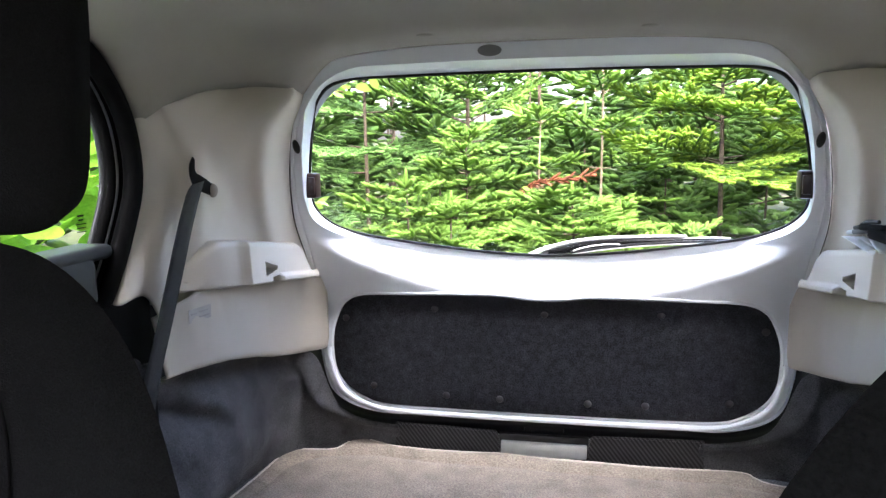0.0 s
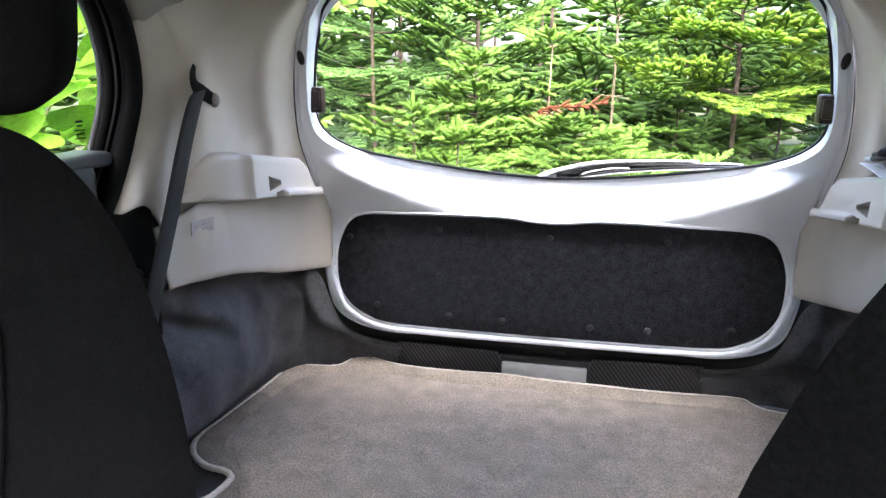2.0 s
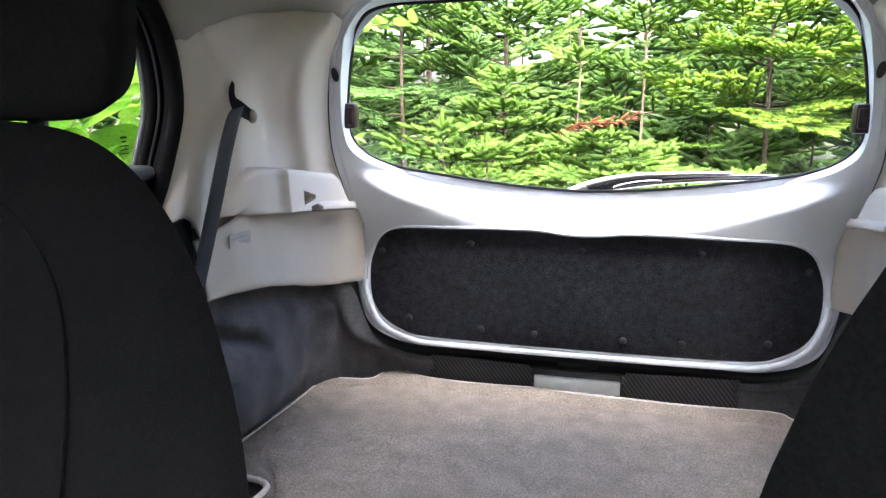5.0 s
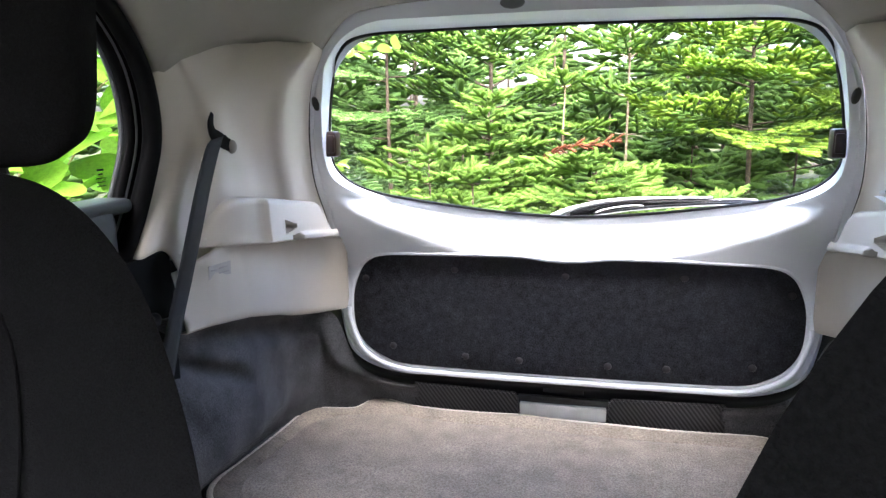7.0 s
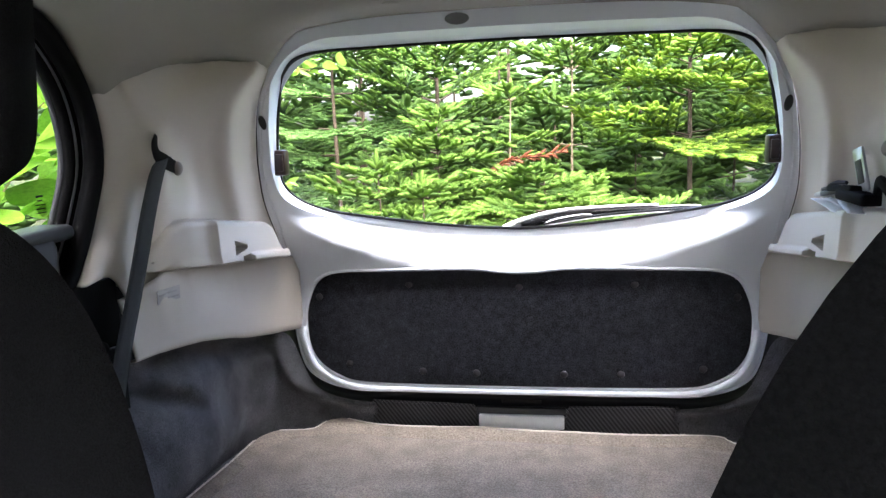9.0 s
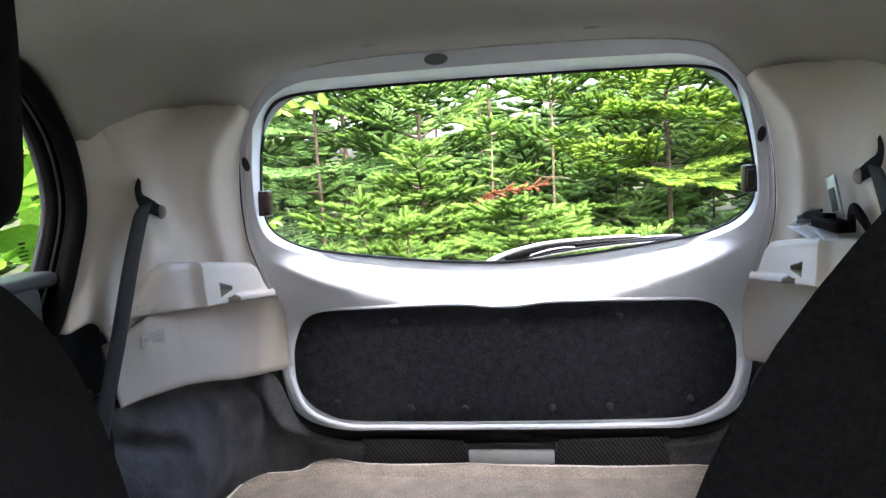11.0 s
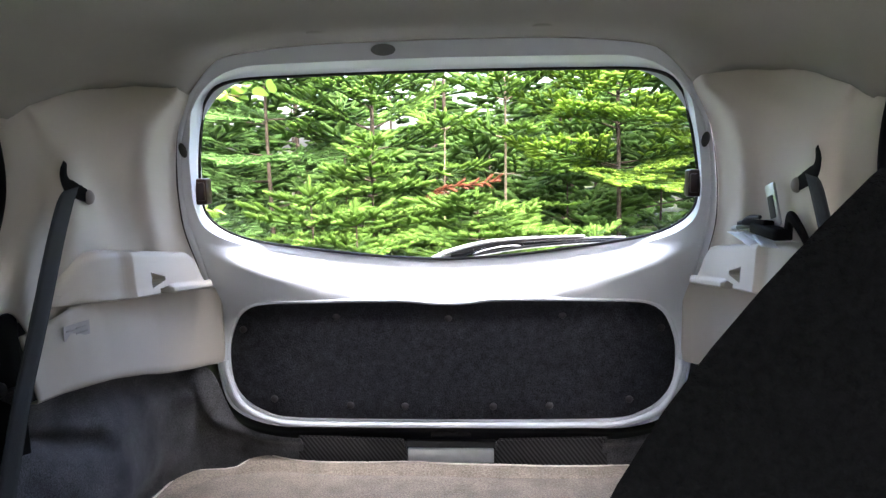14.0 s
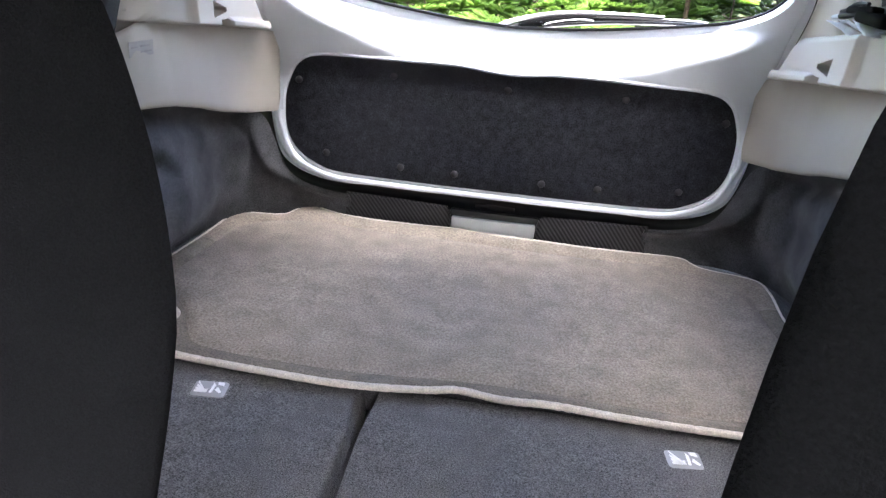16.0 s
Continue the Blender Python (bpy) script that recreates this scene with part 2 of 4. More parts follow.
def tube(points, radius, sides=8, closed=False, squash=None):
    """A sweep of a round section along points; radius may be one number or one for each point."""
    p = np.array(points, float)
    n = len(p)
    r = np.full(n, radius) if np.isscalar(radius) else np.array(radius)
    if closed:
        tan = np.roll(p, -1, 0) - np.roll(p, 1, 0)
    else:
        tan = np.gradient(p, axis=0)
    tan /= np.linalg.norm(tan, axis=1)[:, None] + 1e-9
    ref = np.eye(3)[int(np.argmin(np.abs(tan).max(0)))]
    rings = []
    for i in range(n):
        a = np.cross(tan[i], ref)
        a /= np.linalg.norm(a) + 1e-9
        b = np.cross(a, tan[i])
        ang = np.linspace(0, 2 * np.pi, sides, endpoint=False)
        sq = squash or (1, 1)
        rings.append(p[i] + r[i] * (np.cos(ang)[:, None] * a * sq[0] + np.sin(ang)[:, None] * b * sq[1]))
    if closed:
        rings.append(rings[0])
    return loft(rings, closed=True, cap=not closed)


def dome(name, centre, normal, rx, rz, height, mat, parent, label="", rings=4, sides=16):
    """A low oval button on a surface that faces along normal."""
    nrm = Vector(normal).normalized()
    side = Vector((0, 0, 1)).cross(nrm)
    side = side.normalized() if side.length > 0.1 else Vector((1, 0, 0))
    up = nrm.cross(side)
    verts, faces = [], []
    for i in range(rings):
        a = i / rings * math.pi / 2
        for j in range(sides):
            b = 2 * math.pi * j / sides
            verts.append(Vector(centre) + side * (rx * math.cos(a) * math.cos(b)) + up * (rz * math.cos(a) * math.sin(b)) + nrm * (height * math.sin(a)))
    verts.append(Vector(centre) + nrm * height)
    for i in range(rings - 1):
        for j in range(sides):
            k = (j + 1) % sides
            faces.append((i * sides + j, i * sides + k, (i + 1) * sides + k, (i + 1) * sides + j))
    for j in range(sides):
        faces.append(((rings - 1) * sides + j, (rings - 1) * sides + (j + 1) % sides, rings * sides))
    faces.append(tuple(range(sides))[::-1])
    return mesh_object(name, verts, faces, mat, parent, label, sharp=60)


# ---- the tailgate ----
def gate_y(z):
    """How far back the inner face of the tailgate lies at a height."""
    return np.interp(z, [0.6, 0.765, 0.955, 1.03, 1.10, 1.327, 1.486, 1.6], [1.46, 1.468, 1.50, 1.475, 1.44, 1.293, 1.208, 1.15])


def pane_y(z):
    return 1.545 - 0.62 * (np.asarray(z) - 1.07)


GATE_HALF = [(0, .716), (.25, .714), (.388, .716), (.479, .752), (.513, .829), (.521, .92), (.529, 1.06), (.532, 1.15), (.522, 1.215),
             (.503, 1.285), (.476, 1.36), (.440, 1.428), (.392, 1.473), (.345, 1.491), (.21, 1.503), (0, 1.506)]
RIM_HALF = [(0, 1.056), (.11, 1.061), (.22, 1.073), (.35, 1.094), (.44, 1.122), (.488, 1.165), (.495, 1.215), (.480, 1.285),
            (.461, 1.345), (.438, 1.405), (.40, 1.446), (.345, 1.467), (.21, 1.472), (0, 1.474)]
PANE_HALF = [(0, 1.074), (.11, 1.080), (.22, 1.092), (.35, 1.111), (.43, 1.127), (.487, 1.152), (.516, 1.192), (.510, 1.25), (.500, 1.288),
             (.473, 1.362), (.441, 1.425), (.385, 1.455), (.235, 1.461), (0, 1.463)]
BOARD_HALF = [(0, .733), (.2, .734), (.357, .738), (.41, .752), (.454, .780), (.479, .820), (.486, .88), (.479, .925), (.457, .966),
              (.41, .986), (.30, .990), (.165, .992), (.092, .991), (.04, .985), (0, .983)]


def ledge_y(x, z):
    """The inner face with the sloping ledge under the window."""
    ax = np.abs(x)
    crease = .983 + .110 * (ax / .46) ** 2
    top = 1.056 + .058 * (ax / .44) ** 2
    u = (z - crease) / np.maximum(top - crease, .02)
    t = np.clip((u + np.sqrt(u * u + .03)) / 2, 0, 1.02)
    w = np.clip((.515 - ax) / .13, 0, 1)
    w = w * w * (3 - 2 * w)
    low = np.clip((1.20 - z) / .07, 0, 1)
    low = low * low * (3 - 2 * low)
    return gate_y(z) + .080 * w * low * t


def build_tailgate():
    gate = thing("tailgate", "closed silver-white car tailgate seen from inside, with window and felt board", "tailgate", at=(0, 1.46, .7))
    n = 320
    outer, rim, pane = mirrored_loop(GATE_HALF, n), mirrored_loop(RIM_HALF, n), mirrored_loop(PANE_HALF, n)
    rings = []
    cx, cz = 0, 1.1

    def ring(xz, y):
        return np.stack([xz[:, 0], y, xz[:, 1]], 1)

    grow = outer + (outer - [cx, cz]) * .012
    rings.append(ring(grow, gate_y(outer[:, 1]) + .075))
    rings.append(ring(grow, gate_y(outer[:, 1]) + .022))
    rings.append(ring(outer + (outer - [cx, cz]) * .006, gate_y(outer[:, 1]) + .008))
    for s in (0.0, .008, .016, .025, .034, .043, *np.linspace(.055, 1.0, 52)):
        xz = outer * (1 - s) + rim * s
        groove = .0035 * math.exp(-((s - .24) / .07) ** 2) * np.clip((np.abs(xz[:, 0]) - .40) / .05, 0, 1) * np.clip((xz[:, 1] - .86) / .1, 0, 1)
        fall = .016 * max(0, 1 - s / .05) ** 2 * np.clip((.98 - xz[:, 1]) / .1, 0, 1)
        rings.append(ring(xz, ledge_y(xz[:, 0], xz[:, 1]) + groove + fall))
    inner_y = rings[-1][:, 1]
    for s in (.12, .5, 1.0):
        xz = rim * (1 - s) + pane * s
        rings.append(ring(xz, inner_y * (1 - s) + (pane_y(pane[:, 1]) - .002) * s))
    v, f = loft(rings, closed=True)
    solid(mesh_object("inner_panel", v, f, PAINT, gate, "silver-white painted pressed steel", sharp=50), .003, 0)
    strip = [ring(outer * 1.0 + (outer - [cx, cz]) * g, gate_y(outer[:, 1]) + d) for g, d in ((.000, .022), (.006, .010), (.016, .012), (.034, .016), (.06, .03), (.10, .05), (.16, .06))]
    v, f = loft(strip, closed=True)
    mesh_object("weatherstrip", v, f, RUBBER, gate, "black rubber weatherstrip round the tailgate", sharp=60)
    # window pane with its black border
    rings = [ring(pane * (1 - s) + np.array([0, 1.27]) * s, pane_y(pane[:, 1] * (1 - s) + 1.27 * s)) for s in (0, .25, .5, .75, .97)]
    v, f = loft(rings, closed=True)
    f.append(tuple(range(4 * n, 5 * n)))
    p = solid(mesh_object("window_pane", v, f, GLASS, gate, "clear rear window glass", smooth=False), .004, 1)
    p.visible_shadow = False
    rings = []
    for wx, wz, d in ((1.006, 1.012, .003), (1.0, 1.0, .006), (.989, .975, .006), (.987, .970, .0015)):
        xz = np.stack([pane[:, 0] * wx, 1.27 + (pane[:, 1] - 1.27) * wz], 1)
        rings.append(ring(xz, pane_y(xz[:, 1]) - d))
    v, f = loft(rings, closed=True)
    mesh_object("window_seal", v, f, RUBBER, gate, "black rubber window seal")
    # felt board
    board = mirrored_loop(BOARD_HALF, n)
    mid = np.array([0, .86])
    rings = []
    for s, d in ((0, .004), (0, -.003), (.008, -.0055), (.1, -.006), (.25, -.006), (.45, -.006), (.7, -.006), (.95, -.006)):
        xz = board * (1 - s) + mid * s
        rings.append(ring(xz, gate_y(xz[:, 1]) + d))
    v, f = loft(rings, closed=True)
    f.append(tuple(range(7 * n, 8 * n)))
    b = mesh_object("felt_board", v, f, FELT, gate, "black felt-covered trim board")
    lip = mid + (board - mid) * np.array([1.012, 1.025])
    v, f = tube(ring(lip, gate_y(lip[:, 1]) + .001), .0045, 8, closed=True)
    mesh_object("board_lip", v, f, PAINT, gate)
    spots = [(0, .952), (.247, .958), (-.247, .958), (.457, .93), (-.457, .93)]
    spots += [(s * x, z) for x, z in ((.387, .779), (.217, .765), (.096, .763)) for s in (1, -1)]
    for x, z in spots:
        dome("stud", (x, float(gate_y(z)) - .0055, z), (0, -1, 0), .0085, .0085, .0045, BLACKPL, b)
    # bottom bead
    low = mirrored_loop([(0, .7195), (.25, .7205), (.38, .7265), (.46, .7645), (.494, .833), (.497, .862)], 2 * 60)[:61]
    right = [(x, float(gate_y(z)) - .002, z) for x, z in low]
    left = [(-x, y, z) for x, y, z in right[::-1]]
    v, f = tube(left + right[1:], .0065, 10)
    mesh_object("edge_bead", v, f, PAINT, gate)
    # plugs and clips
    up = Vector((0, -1, -.5)).normalized()
    dome("cap_rim", (-.083, 1.2065, 1.488), up, .024, .0125, .0025, PAINT, gate, rings=3)
    dome("cap", (-.083, 1.2045, 1.487), up, .021, .0105, .0025, CAPGREY, gate, "grey oval plastic cap")
    for s in (1, -1):
        dome("plug", (s * .477, 1.289, 1.327), (0, -1, -.5), .0075, .0155, .003, CAPDARK, gate, "dark oval rubber plug")
        hin = part("pane_clip", box_bm(s * .489 - .0135, s * .489 + .0135, 1.385, 1.415, 1.217, 1.270, .005), SMOKED, gate, "dark brown window clip")
        part("clip_cover", box_bm(s * .487 - .008, s * .487 + .008, 1.381, 1.387, 1.226, 1.262, .002), SMOKED, hin)
    # outside skin
    rings = [ring(grow, gate_y(outer[:, 1]) + .075)]
    for s in (.3, .6, .9):
        xz = outer * (1 - s) + pane * s
        rings.append(ring(xz, gate_y(xz[:, 1]) + .075 + (pane_y(xz[:, 1]) - gate_y(xz[:, 1]) - .06) * s))
    rings.append(ring(pane * 1.0, pane_y(pane[:, 1]) + .012))
    v, f = loft(rings, closed=True)
    mesh_object("outer_skin", v, f, PAINT, gate)
    # wiper
    arm = spline([(-.045, 1.556, 1.070), (.0, 1.562, 1.090), (.09, 1.556, 1.112), (.2, 1.545, 1.121), (.30, 1.541, 1.124)], 30)
    v, f = tube(arm, np.linspace(.0055, .0025, 30), 8)
    arm_ob = mesh_object("wiper_arm", v, f, WHITEPL, gate, "white rear wiper arm")
    v, f = tube(arm + np.array([.012, -.002, -.008]), np.linspace(.0065, .004, 30), 8, squash=(1, 1))
    mesh_object("arm_underside", v, f, RUBBER, arm_ob, "black underside of the wiper arm")
    blade = spline([(.055, 1.545, 1.084), (.15, 1.541, 1.099), (.25, 1.537, 1.109), (.392, 1.534, 1.117)], 30)
    v, f = tube(blade, .0058, 6, squash=(.6, 1.3))
    mesh_object("wiper_blade", v, f, RUBBER, arm_ob, "black rubber wiper blade")
    xs = np.linspace(.005, .39, 40)
    top_z = np.interp(xs, np.append(arm[:, 0], .395), np.append(arm[:, 2], 1.121)) - .003
    low_z = np.interp(xs, np.append(-.02, blade[:, 0]), np.append(1.072, blade[:, 2])) - .001
    rows = [np.array([(x, 1.5455, max(t, q + .002)), (x, 1.5455, q)]) for x, t, q in zip(xs, top_z, low_z)]
    v, f = loft(rows)
    solid(mesh_object("blade_carrier", v, f, SEAL, arm_ob, "black wiper blade carrier"), .004, 0)
    v, f = tube(blade + np.array([0, -.005, -.003]), .0015, 6)
    mesh_object("blade_spine", v, f, WHITEPL, arm_ob)
    for a, b2, h in ((.06, .16, .005), (.25, .388, .004)):
        xs = np.linspace(a, b2, 14)
        base = np.interp(xs, blade[:, 0], blade[:, 2])
        bow = [(x, 1.541, zb + .003 + h * (1 - ((x - (a + b2) / 2) / ((b2 - a) / 2)) ** 2) ** .6) for x, zb in zip(xs, base)]
        v, f = tube(bow, .0016, 6)
        mesh_object("blade_bow", v, f, WHITEPL, arm_ob)
    return gate


build_tailgate()


# ---- headliner and pillars ----
def edge_y(z):
    """Rear edge of the door opening along the pillar."""
    return np.interp(z, [1.03, 1.09, 1.12, 1.2, 1.28, 1.37, 1.44, 1.49], [.83, .88, .913, .964, .998, .989, .946, .885])


def station_loft(stations, n_along, n_round):
    """A smooth skin through stations, each a list of 3D control points."""
    rings = np.array([spline(s, n_round) for s in stations])
    return np.array([spline(rings[:, j], n_along) for j in range(n_round)]).transpose(1, 0, 2)


def half_mirror(grid):
    return grid[:, ::-1] * np.array([-1, 1, 1])


def build_headliner():
    st = []
    gate = [(.436, 1.424), (.388, 1.4665), (.345, 1.4845), (.21, 1.4965), (0, 1.4995)]
    st.append([(x, gate_y(z) - .004, z) for x, z in gate])
    st.append([(x * 1.005 + .001, gate_y(z) - .022, z + .001) for x, z in gate])
    st.append([(.449, 1.20, 1.430), (.398, 1.13, 1.473), (.35, 1.11, 1.490), (.21, 1.10, 1.503), (0, 1.097, 1.506)])
    st.append([(.50, 1.175, 1.436), (.43, 1.085, 1.497), (.365, 1.06, 1.514), (.22, 1.045, 1.523), (0, 1.04, 1.525)])
    st.append([(.553, 1.13, 1.425), (.52, 1.06, 1.478), (.45, 1.02, 1.518), (.25, .985, 1.536), (0, .975, 1.538)])
    st.append([(.585, 1.03, 1.402), (.575, .985, 1.46), (.50, .94, 1.520), (.27, .90, 1.545), (0, .89, 1.550)])
    st.append([(.621, .988, 1.372), (.596, .962, 1.447), (.525, .875, 1.522), (.28, .83, 1.550), (0, .82, 1.556)])
    st.append([(.626, .950, 1.440), (.602, .915, 1.478), (.53, .81, 1.527), (.28, .75, 1.554), (0, .74, 1.560)])
    st.append([(.626, .889, 1.489), (.600, .84, 1.505), (.53, .72, 1.533), (.28, .65, 1.560), (0, .64, 1.566)])
    st.append([(.609, .77, 1.499), (.592, .69, 1.513), (.53, .61, 1.537), (.28, .56, 1.562), (0, .555, 1.568)])
    st.append([(.60, .45, 1.505), (.58, .45, 1.52), (.53, .45, 1.54), (.28, .45, 1.566), (0, .45, 1.572)])
    st.append([(.57, -.75, 1.50), (.55, -.75, 1.52), (.50, -.75, 1.535), (.28, -.75, 1.555), (0, -.75, 1.56)])
    g = station_loft(st, 90, 26)
    full = np.concatenate([g, half_mirror(g)[:, 1:]], 1)
    v, f = loft(list(full))
    ob = mesh_object("ceiling", v, f, LINER, None, "", sharp=60)
    tagged(ob, "grey-beige cloth headliner of the car", "headliner", kind="structure")
    solid(ob, .012, 1)
    for x in (.175, -.175):
        dome("headliner_clip", (x, 1.11, 1.5035), (0, -.12, -1), .0165, .010, .003, LINER, ob, "round beige headliner clip")
    return ob


headliner = build_headliner()

SIDES = (-1, 1)


def shelf_profile(y):
    """Height of the top and the lower edge of the parcel-shelf ledge, and how far in its face stands."""
    face = np.interp(y, [.985, 1.02, 1.05, 1.08, 1.11, 1.150, 1.156, 1.166, 1.38, 1.43, 1.44], [.618, .602, .584, .565, .552, .541, .537, .5265, .511, .506, .507])
    top = np.interp(y, [.985, 1.02, 1.05, 1.08, 1.105, 1.15, 1.36, 1.385, 1.405, 1.425, 1.44], [1.085, 1.10, 1.128, 1.156, 1.164, 1.160, 1.125, 1.110, 1.080, 1.056, 1.048])
    low = np.interp(y, [.985, 1.06, 1.2, 1.30, 1.43, 1.44], [1.088, 1.084, 1.068, 1.056, 1.037, 1.039])
    return face, top, low


def mirror_x(v, s):
    v = np.array(v, float)
    v[:, 0] *= s
    return v


def build_pillar(s):
    pillar = thing("pillar_trim", "beige moulded plastic pillar trim with shelf ledge, beside the tailgate", "trim panel", "pillar trims", at=(s * .6, 1.2, .95))
    st = []
    side = [(.535, .98), (.529, 1.04), (.535, 1.15), (.5255, 1.215), (.5065, 1.285), (.477, 1.36), (.4365, 1.424)]
    st.append([(x, gate_y(z) - .002, z) for x, z in side])
    for out, fore in ((.001, .008), (.003, .05), (.006, .092), (.013, .112), (.032, .135)):
        ease = [float(np.interp(z, [1.0, 1.34, 1.424], [1, 1, .35])) for _, z in side]
        st.append([(x + out * k + max(0, 1.11 - z) * min(.4, fore * 8), gate_y(z) - fore * k, z) for (x, z), k in zip(side, ease)])
    st.append([(.605, 1.20, .98), (.598, 1.20, 1.04), (.583, 1.19, 1.15), (.574, 1.165, 1.215), (.563, 1.12, 1.285), (.549, 1.10, 1.36), (.53, 1.155, 1.431)])
    st.append([(.610, 1.07, .98), (.603, 1.075, 1.04), (.582, 1.08, 1.14), (.570, 1.08, 1.215), (.571, 1.075, 1.285), (.576, 1.055, 1.35), (.586, 1.03, 1.402)])
    st.append([(.604, 1.00, 1.04), (.603, 1.01, 1.08), (.602, 1.028, 1.13), (.596, 1.048, 1.215), (.594, 1.052, 1.275), (.594, 1.040, 1.345), (.597, 1.022, 1.392)])
    st.append([(.602, .952, 1.098), (.601, .960, 1.108), (.600, .977, 1.130), (.604, 1.010, 1.20), (.607, 1.024, 1.27), (.608, 1.016, 1.34), (.608, 1.004, 1.382)])
    st.append([(.606, .897, 1.098), (.609, .905, 1.108), (.614, .917, 1.125), (.622, .964, 1.20), (.624, .998, 1.28), (.622, .995, 1.34), (.619, .987, 1.372)])
    st.append([(.635, .892, 1.098), (.64, .90, 1.108), (.645, .912, 1.125), (.65, .958, 1.20), (.65, .992, 1.28), (.648, .988, 1.34), (.645, .98, 1.372)])
    st = [q + [(q[-1][0] + .012, q[-1][1], q[-1][2] + .022)] for q in st]
    g = station_loft(st, 70, 46)
    v, f = loft(list(g))
    solid(mesh_object("upper_panel", mirror_x(v, s), f, BEIGE, pillar, sharp=50), .003, s)
    # ledge for the parcel shelf, with its hook notch
    rows = []
    for y in np.concatenate([np.arange(.985, 1.15, .012), np.arange(1.15, 1.18, .002), np.arange(1.18, 1.215, .006), np.arange(1.215, 1.275, .0012), np.arange(1.275, 1.441, .006)]):
        face, top, low = shelf_profile(y)
        r = .010
        lip = np.interp(y, [1.268, 1.274, 1.42, 1.44], [0, .009, .009, .004])
        wall = .60 if y < 1.3 else .60 - .07 * (y - 1.3) / .14
        line = [(wall, top + .002), (face + .02, top + .001), (face + r, top), (face + r * .3, top - r * .3), (face, top - r), (face - .001, (top + low) / 2),
                (face - .002, low + .018), (face - .003 - lip, low + .011), (face - .004 - lip, low + .003), (face + .004 - lip, low), (face + .06, low + .004)]
        xz = np.array(line)
        seg = np.concatenate([[0], np.cumsum(np.linalg.norm(np.diff(xz, axis=0), axis=1))])
        u = np.linspace(0, seg[-1], 110)
        xz = np.stack([np.interp(u, seg, xz[:, 0]), np.interp(u, seg, xz[:, 1])], 1)
        # notches
        zz = xz[:, 1]
        up = (y > 1.218) & (y < 1.264) & (np.abs(zz - 1.0945 + (y - 1.22) * .10) < .0135 * (1 - (y - 1.218) / .056))
        down = (y > 1.242) & (y < 1.268) & (zz < 1.0735) & (zz > low + .0005)
        xz[:, 0] += np.where((up | down) & (xz[:, 0] < face + .006), .024, 0)
        rows.append(np.stack([xz[:, 0], np.full(110, y), xz[:, 1]], 1))
    tip = rows[-1].copy()
    tip[:, 0] = tip[:, 0].mean() * .3 + tip[:, 0] * .7
    tip[:, 1] += .004
    tip[:, 2] = tip[:, 2].mean() * .6 + tip[:, 2] * .4
    rows.append(tip)
    v, f = loft(rows)
    f.append(tuple(range((len(rows) - 1) * 110, len(rows) * 110)))
    mesh_object("shelf_ledge", mirror_x(v, s), f, BEIGE, pillar, "beige parcel-shelf ledge with a hook notch", sharp=45)
    # lower bin wall
    rows = []
    track = spline([(.592, .976), (.588, 1.0), (.572, 1.10), (.562, 1.22), (.556, 1.32), (.551, 1.385), (.544, 1.420), (.529, 1.447), (.511, 1.470), (.4995, 1.487)], 76)
    for xb, y in track:
        xt = xb + np.interp(y, [.925, 1.0, 1.05, 1.09, 1.14, 1.3, 1.4], [.022, .018, .004, .006, .020, .020, 0])
        zt = np.interp(y, [.925, 1.0, 1.07, 1.12, 1.44, 1.492], [1.05, 1.06, 1.085, 1.09, 1.045, 1.02])
        zb = np.interp(y, [.925, 1.03, 1.10, 1.15, 1.25, 1.31, 1.38, 1.42, 1.492], [.958, .953, .944, .936, .911, .892, .875, .866, .860])
        t = np.linspace(0, 1, 16)
        belly = .010 * np.sin(np.pi * t) * np.interp(y, [.95, 1.2, 1.4, 1.49], [0, 1, .6, 0])
        x = xt + (xb - xt) * t - belly
        z = zt + (zb - zt) * t
        x, z = np.append(x, [xb + .004, xb + .02]), np.append(z, [zb - .004, zb - .004])
        rows.append(np.stack([x, np.full(18, y), z], 1))
    v, f = loft(rows)
    solid(mesh_object("bin_wall", mirror_x(v, s), f, BEIGE, pillar, sharp=45), .003, s)
    # belt slot: a flat black strip, the recess's shade put into its colour
    slot = spline([(.5715, 1.068, 1.313), (.5695, 1.057, 1.294), (.5685, 1.063, 1.277), (.5665, 1.085, 1.266), (.5645, 1.106, 1.257)], 22)
    rad = np.interp(np.linspace(0, 1, 22), [0, .2, .6, 1], [.004, .008, .011, .009])
    v, f = tube([(x * s - s * .001, y, z) for x, y, z in slot], rad * 1.25, 8, squash=(1, .12))
    mesh_object("belt_slot", v, f, SEAL, pillar, "flat black strip standing for the shaded belt guide slot")
    dome("guide_roller", (s * .5635, 1.112, 1.2545), (-s, -.25, 0), .0115, .0125, .007, BEZEL, pillar)
    if s < 0:
        lab = part("label", box_bm(-.0004, .0004, -.027, .027, -.012, .012, 0), STICKER, pillar, "small pale sticker with faint print")
        place(lab, pose(-.5764, 1.064, 1.043, 0, 3, -12.5))
        for k, (a, b2, c) in enumerate(((-.022, -.008, .003), (-.002, .018, .004), (-.002, .022, -.005))):
            bar = part("print_bar", box_bm(-.0004, .0004, a, b2, c - .0012, c + .0012, 0), INK, lab, local=True)
            bar.location = (.0009, 0, 0)
    return pillar


